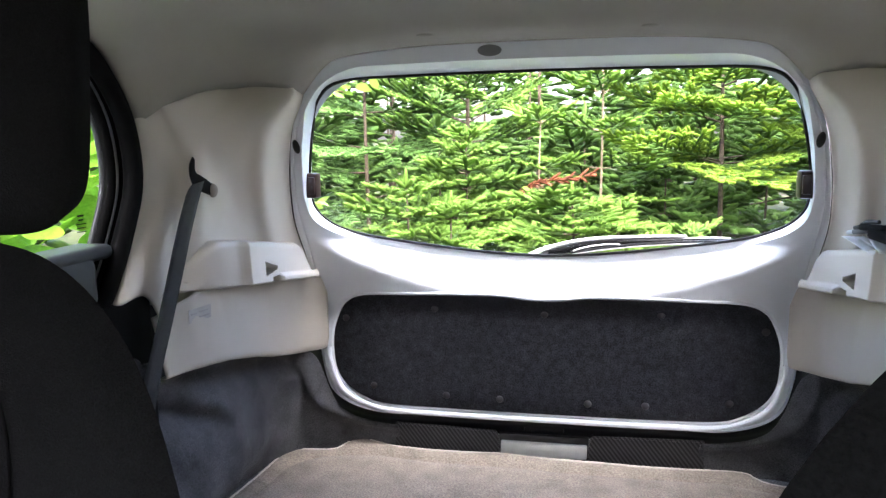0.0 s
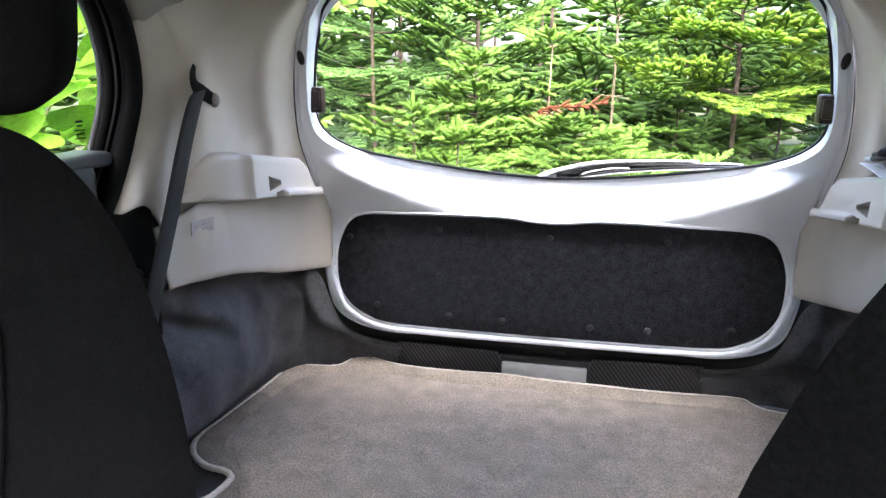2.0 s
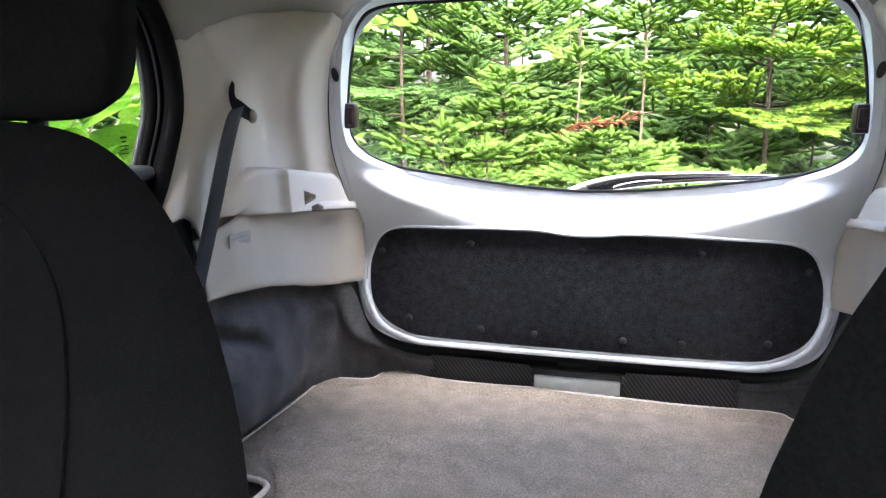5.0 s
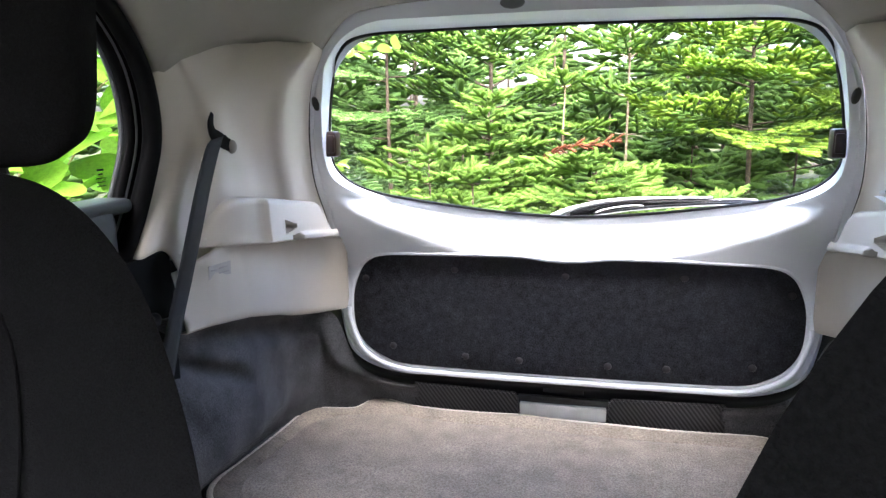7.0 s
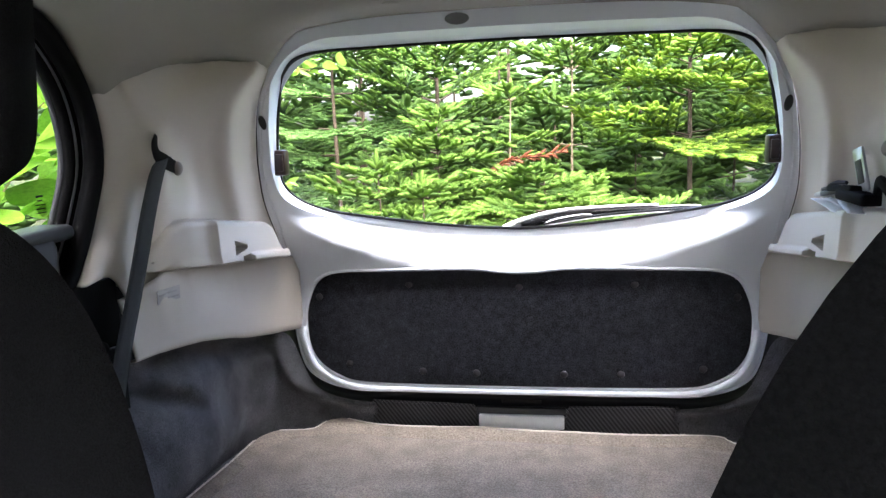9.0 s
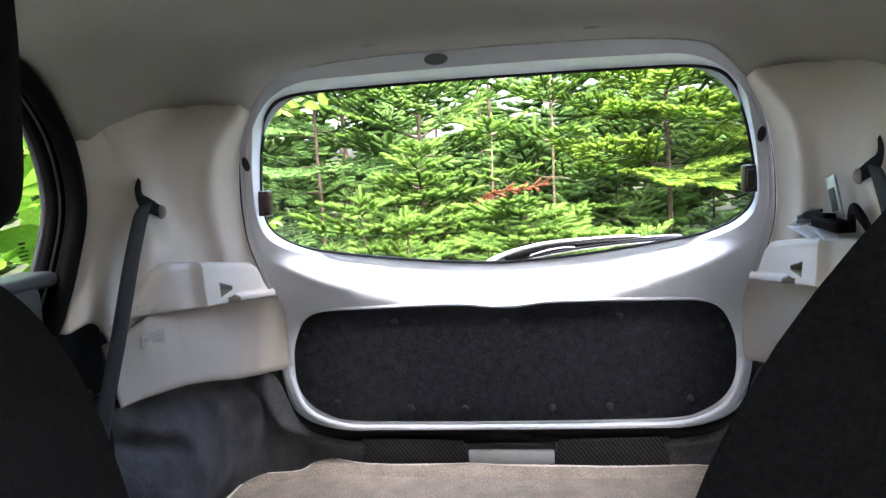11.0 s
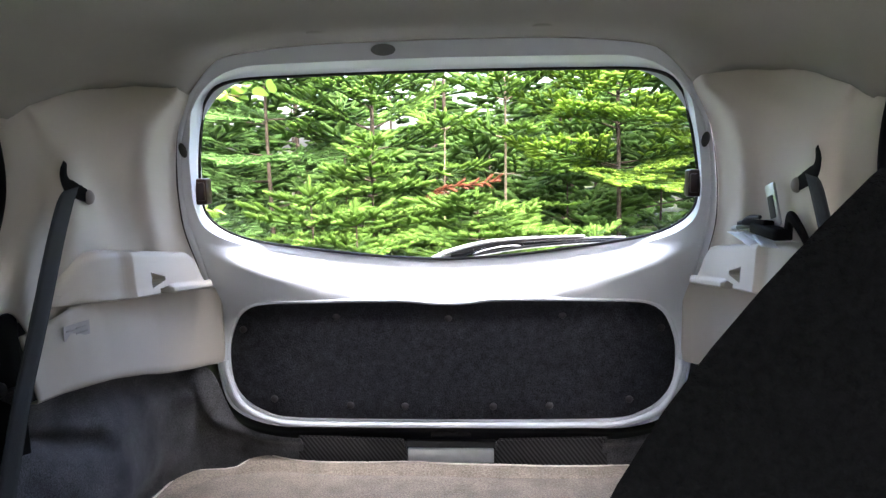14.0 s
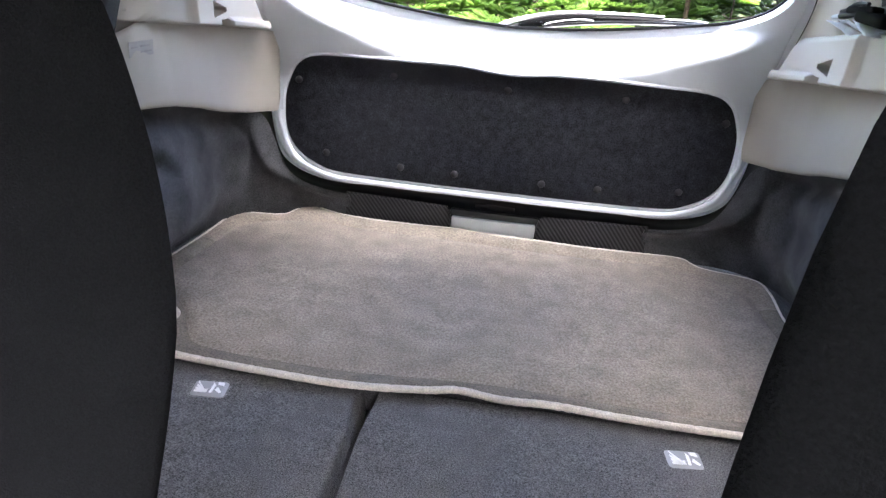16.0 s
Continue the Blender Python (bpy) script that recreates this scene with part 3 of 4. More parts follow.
def build_belt(s):
    belt = thing("seat_belt", "dark grey webbing seat belt hanging from the pillar slot", "seat belt", "rear seat belts", at=(s * .58, 1.0, 1.0))
    line = spline([(.5665, 1.075, 1.272), (.5655, 1.052, 1.255), (.568, 1.017, 1.192), (.574, .987, 1.116), (.583, .964, 1.045), (.591, .937, .972), (.597, .90, .87), (.60, .85, .75)], 40)
    rows = []
    for i, (x, y, z) in enumerate(line):
        w = .0235
        rows.append([(x - .0005, y - w, z - w * .12), (x - .0015, y - w * .5, z - w * .06), (x - .0018, y, z), (x - .0015, y + w * .5, z + w * .06), (x - .0005, y + w, z + w * .12)])
    v, f = loft([np.array(r) for r in rows])
    solid(mesh_object("webbing", mirror_x(v, s), f, BELTWEB, belt), .0015, 0)
    for e in (0, 4):
        v, f = tube([r[e] for r in rows], .0011, 6)
        mesh_object("selvedge", mirror_x(v, s), f, BELTWEB, belt, "stitched belt edge")
    return belt


for s_ in SIDES:
    build_pillar(s_)
    build_belt(s_)


# ---- carpeted sides and load floor ----
def build_carpet_side(s):
    wall = thing("carpet_trim", "charcoal moulded carpet lining over the wheel arch", "carpet trim", "carpet side trims", at=(s * .6, 1.2, .62))
    path = spline([(.655, .50), (.652, .80), (.645, 1.05), (.628, 1.25), (.603, 1.38), (.565, 1.450), (.50, 1.482), (.42, 1.490), (.335, 1.491)], 150)
    gate_line = spline([q for q in GATE_HALF if q[1] < 1.0], 80)
    rows = []
    for x, y in path:
        if y < 1.44 and x > .57:
            top = np.interp(y, [.5, .93, 1.116, 1.25, 1.38, 1.45], [.99, .990, .966, .928, .888, .868])
            xt = np.interp(y, [.5, .9, 1.0, 1.1, 1.30, 1.45], [.62, .610, .594, .578, .562, .552])
            yt = y
        else:
            top = np.interp(x, [.335, .38, .42, .45, .48, .50, .515, .535, .565], [.684, .688, .696, .706, .726, .762, .80, .848, .868])
            xt = np.interp(x, [.335, .50, .53, .57], [.335, .498, .520, .552])
            yt = np.interp(x, [.335, .45, .53, .57], [1.488, 1.482, 1.468, 1.449])
        t = np.linspace(0, 1, 64)
        e = t ** 1.6
        px = xt + (x - xt) * e
        py = yt + (y - yt) * e
        pz = top + (.618 - top) * t
        # the wheel arch swells out under the bin, with a crease across its top
        if x > .57:
            ease = lambda q: np.clip(q, 0, 1) ** 2 * (3 - 2 * np.clip(q, 0, 1))
            along = ease((y - .72) / .22) * (1 - ease((y - 1.10) / .28))
            px = px - .064 * along * ease((.905 - pz) / .19) * ease((pz - .622) / .085) + (.010 + .026 * ease((y - .98) / .10)) * np.exp(-((t - .14) / .10) ** 2)
            line = .885 - .50 * (y - 1.0)
            px = px + .032 * np.exp(-((pz - line) / .019) ** 2) * ease((y - .88) / .06) * (1 - ease((y - 1.07) / .08))
            dents = np.array([.007 * noise.noise((y * 8, q * 8, 1)) + .003 * noise.noise((y * 21, q * 21, 5)) for q in pz])
            px = px + dents * np.sin(np.pi * t)
            hollow = ease((y - 1.12) / .14) * (1 - ease((y - 1.385) / .055))
            px = px + .026 * hollow * np.exp(-((pz - .80) / .065) ** 2)
        corner = math.exp(-((x - .53) / .06) ** 2)
        py = py - corner * .02 * np.sin(np.pi * t)
        py = py - .024 * t ** 4 * np.interp(x, [.36, .42, .59, .63], [0, 1, 1, 0])
        # a rolled collar follows the gate's edge
        gap = np.sqrt(((np.stack([px, pz], 1)[:, None] - gate_line[None]) ** 2).sum(2)).min(1)
        py = py - .018 * np.exp(-((gap - .032) / .015) ** 2) * np.clip((y - 1.40) / .06, 0, 1)
        rows.append(np.stack([px, py, pz], 1))
    skin = np.array(rows)
    for _ in range(3):
        skin[1:-1] = (skin[:-2] + 2 * skin[1:-1] + skin[2:]) / 4
    v, f = loft(list(skin))
    solid(mesh_object("carpet", mirror_x(v, s), f, CARPET, wall, sharp=80), .006, s)
    # dark quarter trim between door and belt
    q = part("quarter_trim", box_bm(s * .655 - .045, s * .655 + .045, .45, .976, .60, 1.098, .006), SEAL, wall, "black quarter trim beside the seat back")
    dome("trim_hole", (s * .609, .915, .995), (-s, -.3, 0), .012, .012, .012, RUBBER, q)
    return wall


for s_ in SIDES:
    build_carpet_side(s_)

floor = part("floor", box_bm(-.66, .66, .862, 1.492, .56, .614, .003), CARPET)
tagged(floor, "charcoal carpeted load floor of the car", "load floor", kind="structure")


def build_sill():
    sill = thing("sill_trim", "black tailgate sill with carbon-look strips and silver plate", "sill", at=(0, 1.5, .62))
    part("sill_beam", box_bm(-.347, .347, 1.512, 1.56, .60, .640, .006), SEAL, sill)
    for s in (1, -1):
        prof = [(.348, .612), (.348, .681), (.105, .675), (.0985, .650), (.0985, .612)]
        verts = [(s * x, 1.487 + (.004 if z > .66 else 0), z) for x, z in prof] + [(s * x, 1.499, z - (.003 if z > .66 else 0)) for x, z in prof]
        n = len(prof)
        faces = [tuple(range(n)), tuple(range(n, 2 * n))[::-1]] + [(i, (i + 1) % n, n + (i + 1) % n, n + i) for i in range(n)]
        bm = bmesh.new()
        vs = [bm.verts.new(q) for q in verts]
        for fc in faces:
            bm.faces.new([vs[i] for i in fc])
        bmesh.ops.bevel(bm, geom=bm.edges[:], offset=.0025, segments=2, affect="EDGES")
        part("carbon_strip", bm, CARBON, sill, "black carbon-look sill strip")
        v, f = tube([(s * x, 1.4915, z) for x, z in ((.345, .681), (.22, .678), (.108, .675))], .0026, 8)
        mesh_object("strip_edge", v, f, CARBON, sill)
    part("silver_plate", box_bm(-.0965, .0965, 1.484, 1.496, .622, .654, .003), SILVER, sill, "brushed silver plate")
    part("latch_bar", box_bm(-.1015, .1015, 1.489, 1.503, .6555, .671, .004), CAPDARK, sill, "dark grey bar above the plate")
    part("latch", box_bm(-.045, .045, 1.506, 1.53, .672, .690, .003), BLACKPL, sill)
    return sill


build_sill()


# ---- folded rear seat backs ----
def build_seatback(x0, x1, sym):
    seat = thing("folded_seatback", "folded rear seat back covered in dark grey felt", "seat back", "folded rear seat backs", at=((x0 + x1) / 2, .5, .55))
    nx, ny = 70, 40
    rows = []
    for y in np.linspace(-.1, .872, ny):
        e = min(1, (.872 - y) / .03)
        row = []
        flare = .0045 * np.clip((y - .74) / .07, 0, 1) + .0016 * noise.noise((y * 9, 3, 3))
        a, b = x0 + flare * (x0 > -.5), x1 - flare * (x1 < .5)
        for x in a + (b - a) * (.5 - .5 * np.cos(np.linspace(0, np.pi, nx))):
            d = max(0, min(x - a, b - x) - .0012 - .0016 * noise.noise((y * 14, x0 * 9, 1)))
            drop = .030 * max(0, 1 - d / .005) ** 2 + .0012 * max(0, 1 - d / .015) ** 2 + .02 * (1 - e) ** 2
            row.append((x, y, .617 - drop + .002 * noise.noise((x * 5, y * 5, 2))))
        rows.append(np.array(row))
    v, f = loft(rows)
    solid(mesh_object("felt_cover", v, f, SEATFELT, seat, sharp=60), .10, -1)
    pad = part("release_pad", box_bm(-.027, .027, -.0205, .0205, -.0065, .0045, .0085, 4), PADGREY, seat, "small pad with a white fold-down pictogram")
    place(pad, pose(sym[0], sym[1], .6150, 0, 0, 6))
    bm = bmesh.new()
    fan = [((-.015, .009 - .005 * k), (-.015, .006 - .005 * k), (-.003 - .001 * k, -.009), (-.001, -.009 + .002 * k)) for k in range(4)]
    for quad in fan + [((.001, -.009), (.004, -.009), (.005, .004), (.002, .008)), ((.006, .009), (.013, .009), (.014, .003), (.007, .005)), ((.006, -.004), (.012, -.009), (.014, -.007), (.008, .001))]:
        bm.faces.new([bm.verts.new((x * 1.35 + .001, y * 1.45, .0052)) for x, y in quad])
    solid(part("pictogram", bm, WHITEPL, pad, "white pictogram", smooth=False, local=True), .0006)
    return seat


build_seatback(-.62, -.1430, (-.364, .787))
build_seatback(-.1345, .62, (.314, .783))


# ---- cargo mat ----
MAT_EDGE = [(-.62, 1.16), (-.627, 1.075), (-.607, 1.022), (-.562, .984), (-.518, .974), (-.497, .955), (-.502, .905), (-.515, .872), (-.49, .850),
            (-.43, .838), (-.334, .832), (-.184, .826), (-.06, .838), (-.007, .850), (.06, .842), (.132, .845), (.25, .838), (.368, .836), (.47, .842),
            (.515, .872), (.502, .905), (.497, .955), (.562, .985), (.60, 1.03), (.603, 1.09), (.585, 1.165), (.580, 1.25), (.584, 1.345), (.566, 1.402),
            (.468, 1.432), (.440, 1.455), (.415, 1.468), (.25, 1.453), (.10, 1.457), (-.02, 1.462), (-.09, 1.469), (-.20, 1.462), (-.33, 1.464), (-.42, 1.488), (-.445, 1.488),
            (-.462, 1.462), (-.485, 1.444), (-.575, 1.430), (-.592, 1.405), (-.605, 1.28)]


def build_mat():
    mat = thing("cargo_mat", "taupe cut-pile cargo mat with pale edge on the load floor", "floor mat", at=(0, 1.15, .618))
    n = 520
    loop = spline(MAT_EDGE, n, closed=True)
    mid = np.array([0, 1.15])

    def height(xy, s):
        h = np.array([.006 * noise.noise((x * 3.1, y * 3.1, 0)) + .0015 * noise.noise((x * 11, y * 11, 4)) for x, y in xy])
        front = np.clip((.90 - xy[:, 1]) / .05, 0, 1)
        curl = np.clip((xy[:, 1] - 1.405) / .055, 0, 1) ** 2 * np.interp(xy[:, 0], [-.50, -.45, -.42, -.33, .10, .25, .40, .45], [0, .9, 1.3, 1, 1, .9, .4, 0])
        return .627 + h * (.6 + s) + .004 * front + .010 * curl
    rings = []
    for d, drop in ((0, .006), (.006, .001), (.014, .001), (.026, .002), (.036, .0035), (.041, .006), (.046, .0065), (.052, .004), (.060, .001), (.075, 0)):
        k = int(d * 330)
        base = np.mean([np.roll(loop, i, 0) for i in range(-k, k + 1)], 0)
        tan = np.roll(base, -1, 0) - np.roll(base, 1, 0)
        xy = base + np.stack([-tan[:, 1], tan[:, 0]], 1) / np.linalg.norm(tan, axis=1)[:, None] * d * .9
        rings.append(np.column_stack([xy, height(xy, 0) - drop]))
    core = np.mean([np.roll(rings[-1][:, :2], k, 0) for k in range(-22, 23)], 0)
    core = core + (mid - core) * .03
    for q in (.06, .14, .23, .33, .43, .53, .63, .73, .83, .97):
        xy = core * (1 - q) + mid * q
        rings.append(np.column_stack([xy, height(xy, q)]))
    v, f = loft(rings, closed=True)
    f.append(tuple(range((len(rings) - 1) * n, len(rings) * n)))
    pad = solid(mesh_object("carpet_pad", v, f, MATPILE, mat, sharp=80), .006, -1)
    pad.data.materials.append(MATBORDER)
    # the front part of the border takes the darker pile colour
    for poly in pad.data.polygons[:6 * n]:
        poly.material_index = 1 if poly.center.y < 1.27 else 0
    back = np.clip((loop[:, 1] - 1.04) / .1, 0, 1)
    edge = np.column_stack([loop, height(loop, 0) - .001 - .0035 * back])
    rough = .0058 - .0026 * back + .0011 * np.array([noise.noise((i * .9, 0, 7)) for i in range(n)])
    v, f = tube(edge, rough, 8, closed=True)
    mesh_object("stitched_edge", v, f, BINDING, mat, "pale beige overlocked edge")
    return mat


build_mat()


# ---- rear side doors ----
def build_door(s):
    door = thing("rear_door", "closed rear side door with window and black seal", "car door", "rear doors", at=(s * .68, .4, .5))
    back = [(0, float(edge_y(z)), z) for z in (1.06, 1.12, 1.2, 1.28, 1.37)] + [(0, .946, 1.44), (0, .89, 1.487), (0, .79, 1.506), (0, .5, 1.515), (0, -.05, 1.515)]
    curve = spline(back, 80)

    def run(name, inset, x, r, mat, label="", squash=None):
        pts = []
        for _, y, z in curve:
            k = np.clip((z - 1.40) / .10, 0, 1)
            pts.append((s * x, y - inset * (1 - .55 * k), z - inset * .75 * k))
        v, f = tube(pts, r, 18, squash=squash)
        return mesh_object(name, v, f, mat, door, label)

    run("frame_gap", .013, .662, .016, SEAL)
    run("body_seal", .0105, .632, .0150, SEAL, "black rubber door seal")
    run("door_edge", .026, .650, .0026, DOORPAINT, "grey door frame edge")
    run("window_frame", .032, .658, .009, SEAL, "black window frame")
    run("glass_run", .037, .668, .005, DOORPL)
    part("door_trim", box_bm(s * .672 - .045, s * .672 + .045, -.10, .885, .50, 1.178, .018, 3), DOORPL, door, "dark grey door panel")
    part("window_sill", box_bm(s * .66 - .035, s * .66 + .03, -.10, .925, 1.165, 1.188, .01, 3), DOORPL, door)
    pane = part("window_pane", box_bm(s * .688 - .002, s * .688 + .002, -.05, .985, 1.15, 1.50, 0), TINTED, door, "clear side window glass")
    pane.visible_shadow = False
    if s < 0:
        for k, (w, h) in enumerate(((.014, .0030), (.010, .0022), (.022, .0014), (.019, .0014), (.020, .0014))):
            part("print_bar", box_bm(-.6855, -.6845, .925 - w / 2, .925 + w / 2, 1.228 - k * .006, 1.228 - k * .006 + h, 0), RUBBER, pane)
    return door


for s_ in SIDES:
    build_door(s_)


# ---- front seats ----
SHOULDERS = [(.76, .50), (.83, .62), (.905, .80), (.955, .93), (.985, 1.0), (.990, 1.055), (.93, 1.13), (.80, 1.205), (.60, 1.250), (.3, 1.262)]
ROUND_SHOULDERS = ([(1 - .0415 * (1.0317 - z), z) for z in (.50, .62, .74, .86, .95, 1.0)]
                   + [(math.cos(q) ** .66, 1.0317 + .2323 * math.sin(q) ** .66) for q in (.12, .3, .5, .7, .85, 1.0, 1.15, 1.3, 1.42)])


def build_front_seat(cx, y0, lean, half, z_top, head, depths, label, shoulders=SHOULDERS):
    seat = thing("front_seat", label, "car seat", "front seats", at=(cx, y0 - .2, .45))

    def back_y(z):
        return y0 + lean * (z - 1.1)
    rings = []
    for side_off, scale in zip(depths, (0, .5, .8, .93, .985, 1.0, .955, .875, .77, .5, 0)):
        ring = []
        outline = spline([(-u, z) for u, z in shoulders] + [(0, 1.264)] + shoulders[::-1], 160)
        for ux, uz in outline:
            z = uz + (z_top - 1.264)
            zz = .85 + (z - .85) * scale
            ring.append((cx + ux * half * scale, back_y(zz) + side_off, zz))
        rings.append(np.array(ring))
    v, f = loft(rings)
    mesh_object("backrest", v, f, SEATCLOTH, seat, "", sharp=80)
    for sx in (1, -1):
        seam = spline([(cx + sx * half * u, back_y(z + z_top - 1.264) + .006 - b, z + z_top - 1.264) for u, z, b in ((.26, 1.235, .0), (.48, 1.20, .0), (.59, 1.13, .004), (.57, .95, .008), (.50, .70, .004))], 40)
        v, f = tube(seam, .0012, 6)
        mesh_object("seam", v, f, SEATCLOTH, seat)
    # headrest
    hx, hz0, hz1, hw = head
    rings = []
    for off, sc in ((0, .0), (0, .6), (.003, .86), (.009, .97), (.018, 1.0), (.04, .945), (.07, .75), (.09, .45), (.09, 0)):
        ang = np.linspace(0, 2 * np.pi, 96, endpoint=False)
        cxn, szn = np.sign(np.cos(ang)) * np.abs(np.cos(ang)) ** .24, np.sign(np.sin(ang)) * np.abs(np.sin(ang)) ** .24
        zc, zh = (hz0 + hz1) / 2, (hz1 - hz0) / 2
        rings.append(np.stack([hx + cxn * hw * sc * (1 - .05 * np.clip(szn, 0, 1)), back_y(zc) + off + lean * szn * zh * sc * .6, zc + szn * zh * sc], 1))
    v, f = loft(rings, closed=True)
    mesh_object("headrest", v, f, SEATCLOTH, seat, sharp=80)
    for sx in (1, -1):
        v, f = tube([(hx + sx * .03, back_y(1.2) + .09, z_top - .05), (hx + sx * .03, back_y(1.3) + .06, hz0 + .05)], .006, 8)
        mesh_object("headrest_post", v, f, BLACKPL, seat)
    part("cushion", box_bm(cx - half, cx + half, y0 - .62, y0 - .05, .45, .62, .05, 4), SEATCLOTH, seat)
    return seat


build_front_seat(-.380, .250, .21, .268, 1.292, (-.336, 1.2875, 1.52, .127), (.0, .001, .004, .007, .010, .015, .03, .06, .10, .13, .14), "black cloth front seat with a padded headrest")
build_front_seat(.367, .0671, -.038, .2843, 1.3786, (.367, 1.41, 1.57, .13), (.0, .001, .0046, .008, .0114, .017, .034, .069, .103, .137, .149), "black cloth front seat standing further forward", ROUND_SHOULDERS)


# ---- things tucked behind the right belt ----
def build_clutter():
    buckle = thing("belt_buckle", "loose black buckle with steel tongue lying on the parcel-shelf ledge", "buckle", at=(.56, 1.13, 1.165))
    v, f = tube(spline([(.575, 1.09, 1.165), (.560, 1.082, 1.188), (.553, 1.100, 1.207), (.558, 1.120, 1.195), (.562, 1.13, 1.17)], 24), .0075, 10, squash=(1.2, .8))
    mesh_object("strap_loop", v, f, SEAL, buckle)
    body = part("buckle_body", box_bm(-.015, .015, -.040, .040, -.0095, .0095, .006, 3), SEAL, buckle)
    place(body, pose(.543, 1.155, 1.178, 3, 0, 8))
    cap = part("buckle_cap", box_bm(-.011, .011, -.040, .040, -.0055, .0055, .004, 3), SEAL, buckle)
    place(cap, pose(.539, 1.195, 1.187, -5, 6, 4))
    hook = part("buckle_hook", box_bm(-.008, .008, -.030, .030, -.004, .004, .003, 3), BLACKPL, buckle)
    place(hook, pose(.535, 1.225, 1.178, -10, 0, 10))
    tongue = part("tongue", box_bm(-.003, .003, -.0125, .0125, -.036, .036, .003), CHROME, buckle, "upright steel tongue")
    place(tongue, pose(.551, 1.166, 1.219, -20, 0, 12))
    part("tongue_slot", box_bm(-.0042, .0042, -.0075, .0075, -.022, .016, .001), CAPDARK, tongue, local=True)
    for y0, y1, z1, x1, r, m in ((1.20, 1.282, 1.168, .528, .0042, CHROME), (1.19, 1.262, 1.179, .531, .0038, BLACKPL), (1.19, 1.245, 1.187, .535, .0034, BLACKPL)):
        v, f = tube(spline([(.540, y0, z1 + .010), (.535, (y0 + y1) / 2, z1 + .008), (x1, y1, z1)], 14), r, 8)
        mesh_object("prong", v, f, m, buckle)
    card = thing("paper_card", "crumpled white paper card under the buckle", "card", at=(.54, 1.2, 1.16))
    for k, (x, y, z, a, w, l) in enumerate(((.535, 1.232, 1.1555, 10, .016, .040), (.546, 1.175, 1.1625, -8, .018, .045), (.538, 1.205, 1.1620, 24, .012, .030))):
        bm = bmesh.new()
        bmesh.ops.create_grid(bm, x_segments=6, y_segments=6, size=1)
        for q in bm.verts:
            q.co = Vector((q.co.x * w, q.co.y * l, .004 * noise.noise((q.co.x * 2, q.co.y * 2, k * 3.0)) + .003 * q.co.y))
        leaf = solid(part("sheet", bm, PAPER, card), .0006)
        place(leaf, pose(x, y, z, 6, 4, a))


build_clutter()


# ---- the rest of the car's shell ----
def build_shell():
    body = thing("car_body", "silver-white body shell of a small hatchback", "car body", kind="structure", at=(0, .3, .3))
    rows = []
    for y in np.linspace(-.8, 1.22, 16):
        top = 1.60 - .05 * max(0, (y - .6) / .6) ** 2 - .02 * max(0, (-y) / .8) ** 2
        rows.append(np.array([(x, y, top - .10 * abs(x / .66) ** 4) for x in np.linspace(-.68, .68, 21)]))
    v, f = loft(rows)
    solid(mesh_object("roof_panel", v, f, PAINT, body), .004, 1)
    for s in (1, -1):
        part("side_panel", box_bm(s * .76 - .03, s * .76 + .03, -1.1, 1.0, .28, 1.15, .02), PAINT, body)
        part("rear_quarter", box_bm(s * .735 - .035, s * .735 + .035, 1.13, 1.50, .30, 1.47, .03), PAINT, body)
        part("pillar", box_bm(s * .69 - .03, s * .69 + .03, -.16, -.06, .5, 1.52, .01), BLACKPL, body)
        part("inner_quarter", box_bm(s * .67 - .008, s * .67 + .008, .98, 1.50, .50, 1.46, .002), BLACKPL, body)
    part("floor_pan", box_bm(-.73, .73, -1.1, 1.5, .24, .30, .01), BLACKPL, body)
    part("bumper", box_bm(-.70, .70, 1.565, 1.66, .30, .66, .04, 3), PAINT, body)
    part("dashboard", box_bm(-.70, .70, -1.3, -.85, .30, 1.02, .05, 3), BLACKPL, body)
    for s in (1, -1):
        for y in (-1.05, 1.18):
            v, f = tube([(s * .60, y, .29), (s * .78, y, .29)], .29, 28)
            if y > 0:
                v, f = tube([(s * .67, y, .25), (s * .80, y, .25)], .25, 28)
            mesh_object("wheel", v, f, RUBBER, body)
    return body


build_shell()


# ---- ground ----
def build_ground():
    n = 80
    u = np.linspace(-1, 1, n)
    c = np.sign(u) * (np.abs(u) * 6 + np.abs(u) ** 5 * 600)
    rows = [np.array([(x, y + 2, .05 * noise.noise((x * .7, y * .7, 0)) * min(1, max(0, (abs(y - .5) + abs(x) - 2) / 2))) for x in c]) for y in c]
    v, f = loft(rows)
    ob = mesh_object("ground", v, f, SOIL)
    tagged(ob, "grassy forest floor with brown litter", "ground", kind="structure")


build_ground()


# ---- firs ----
rng = np.random.default_rng(7)


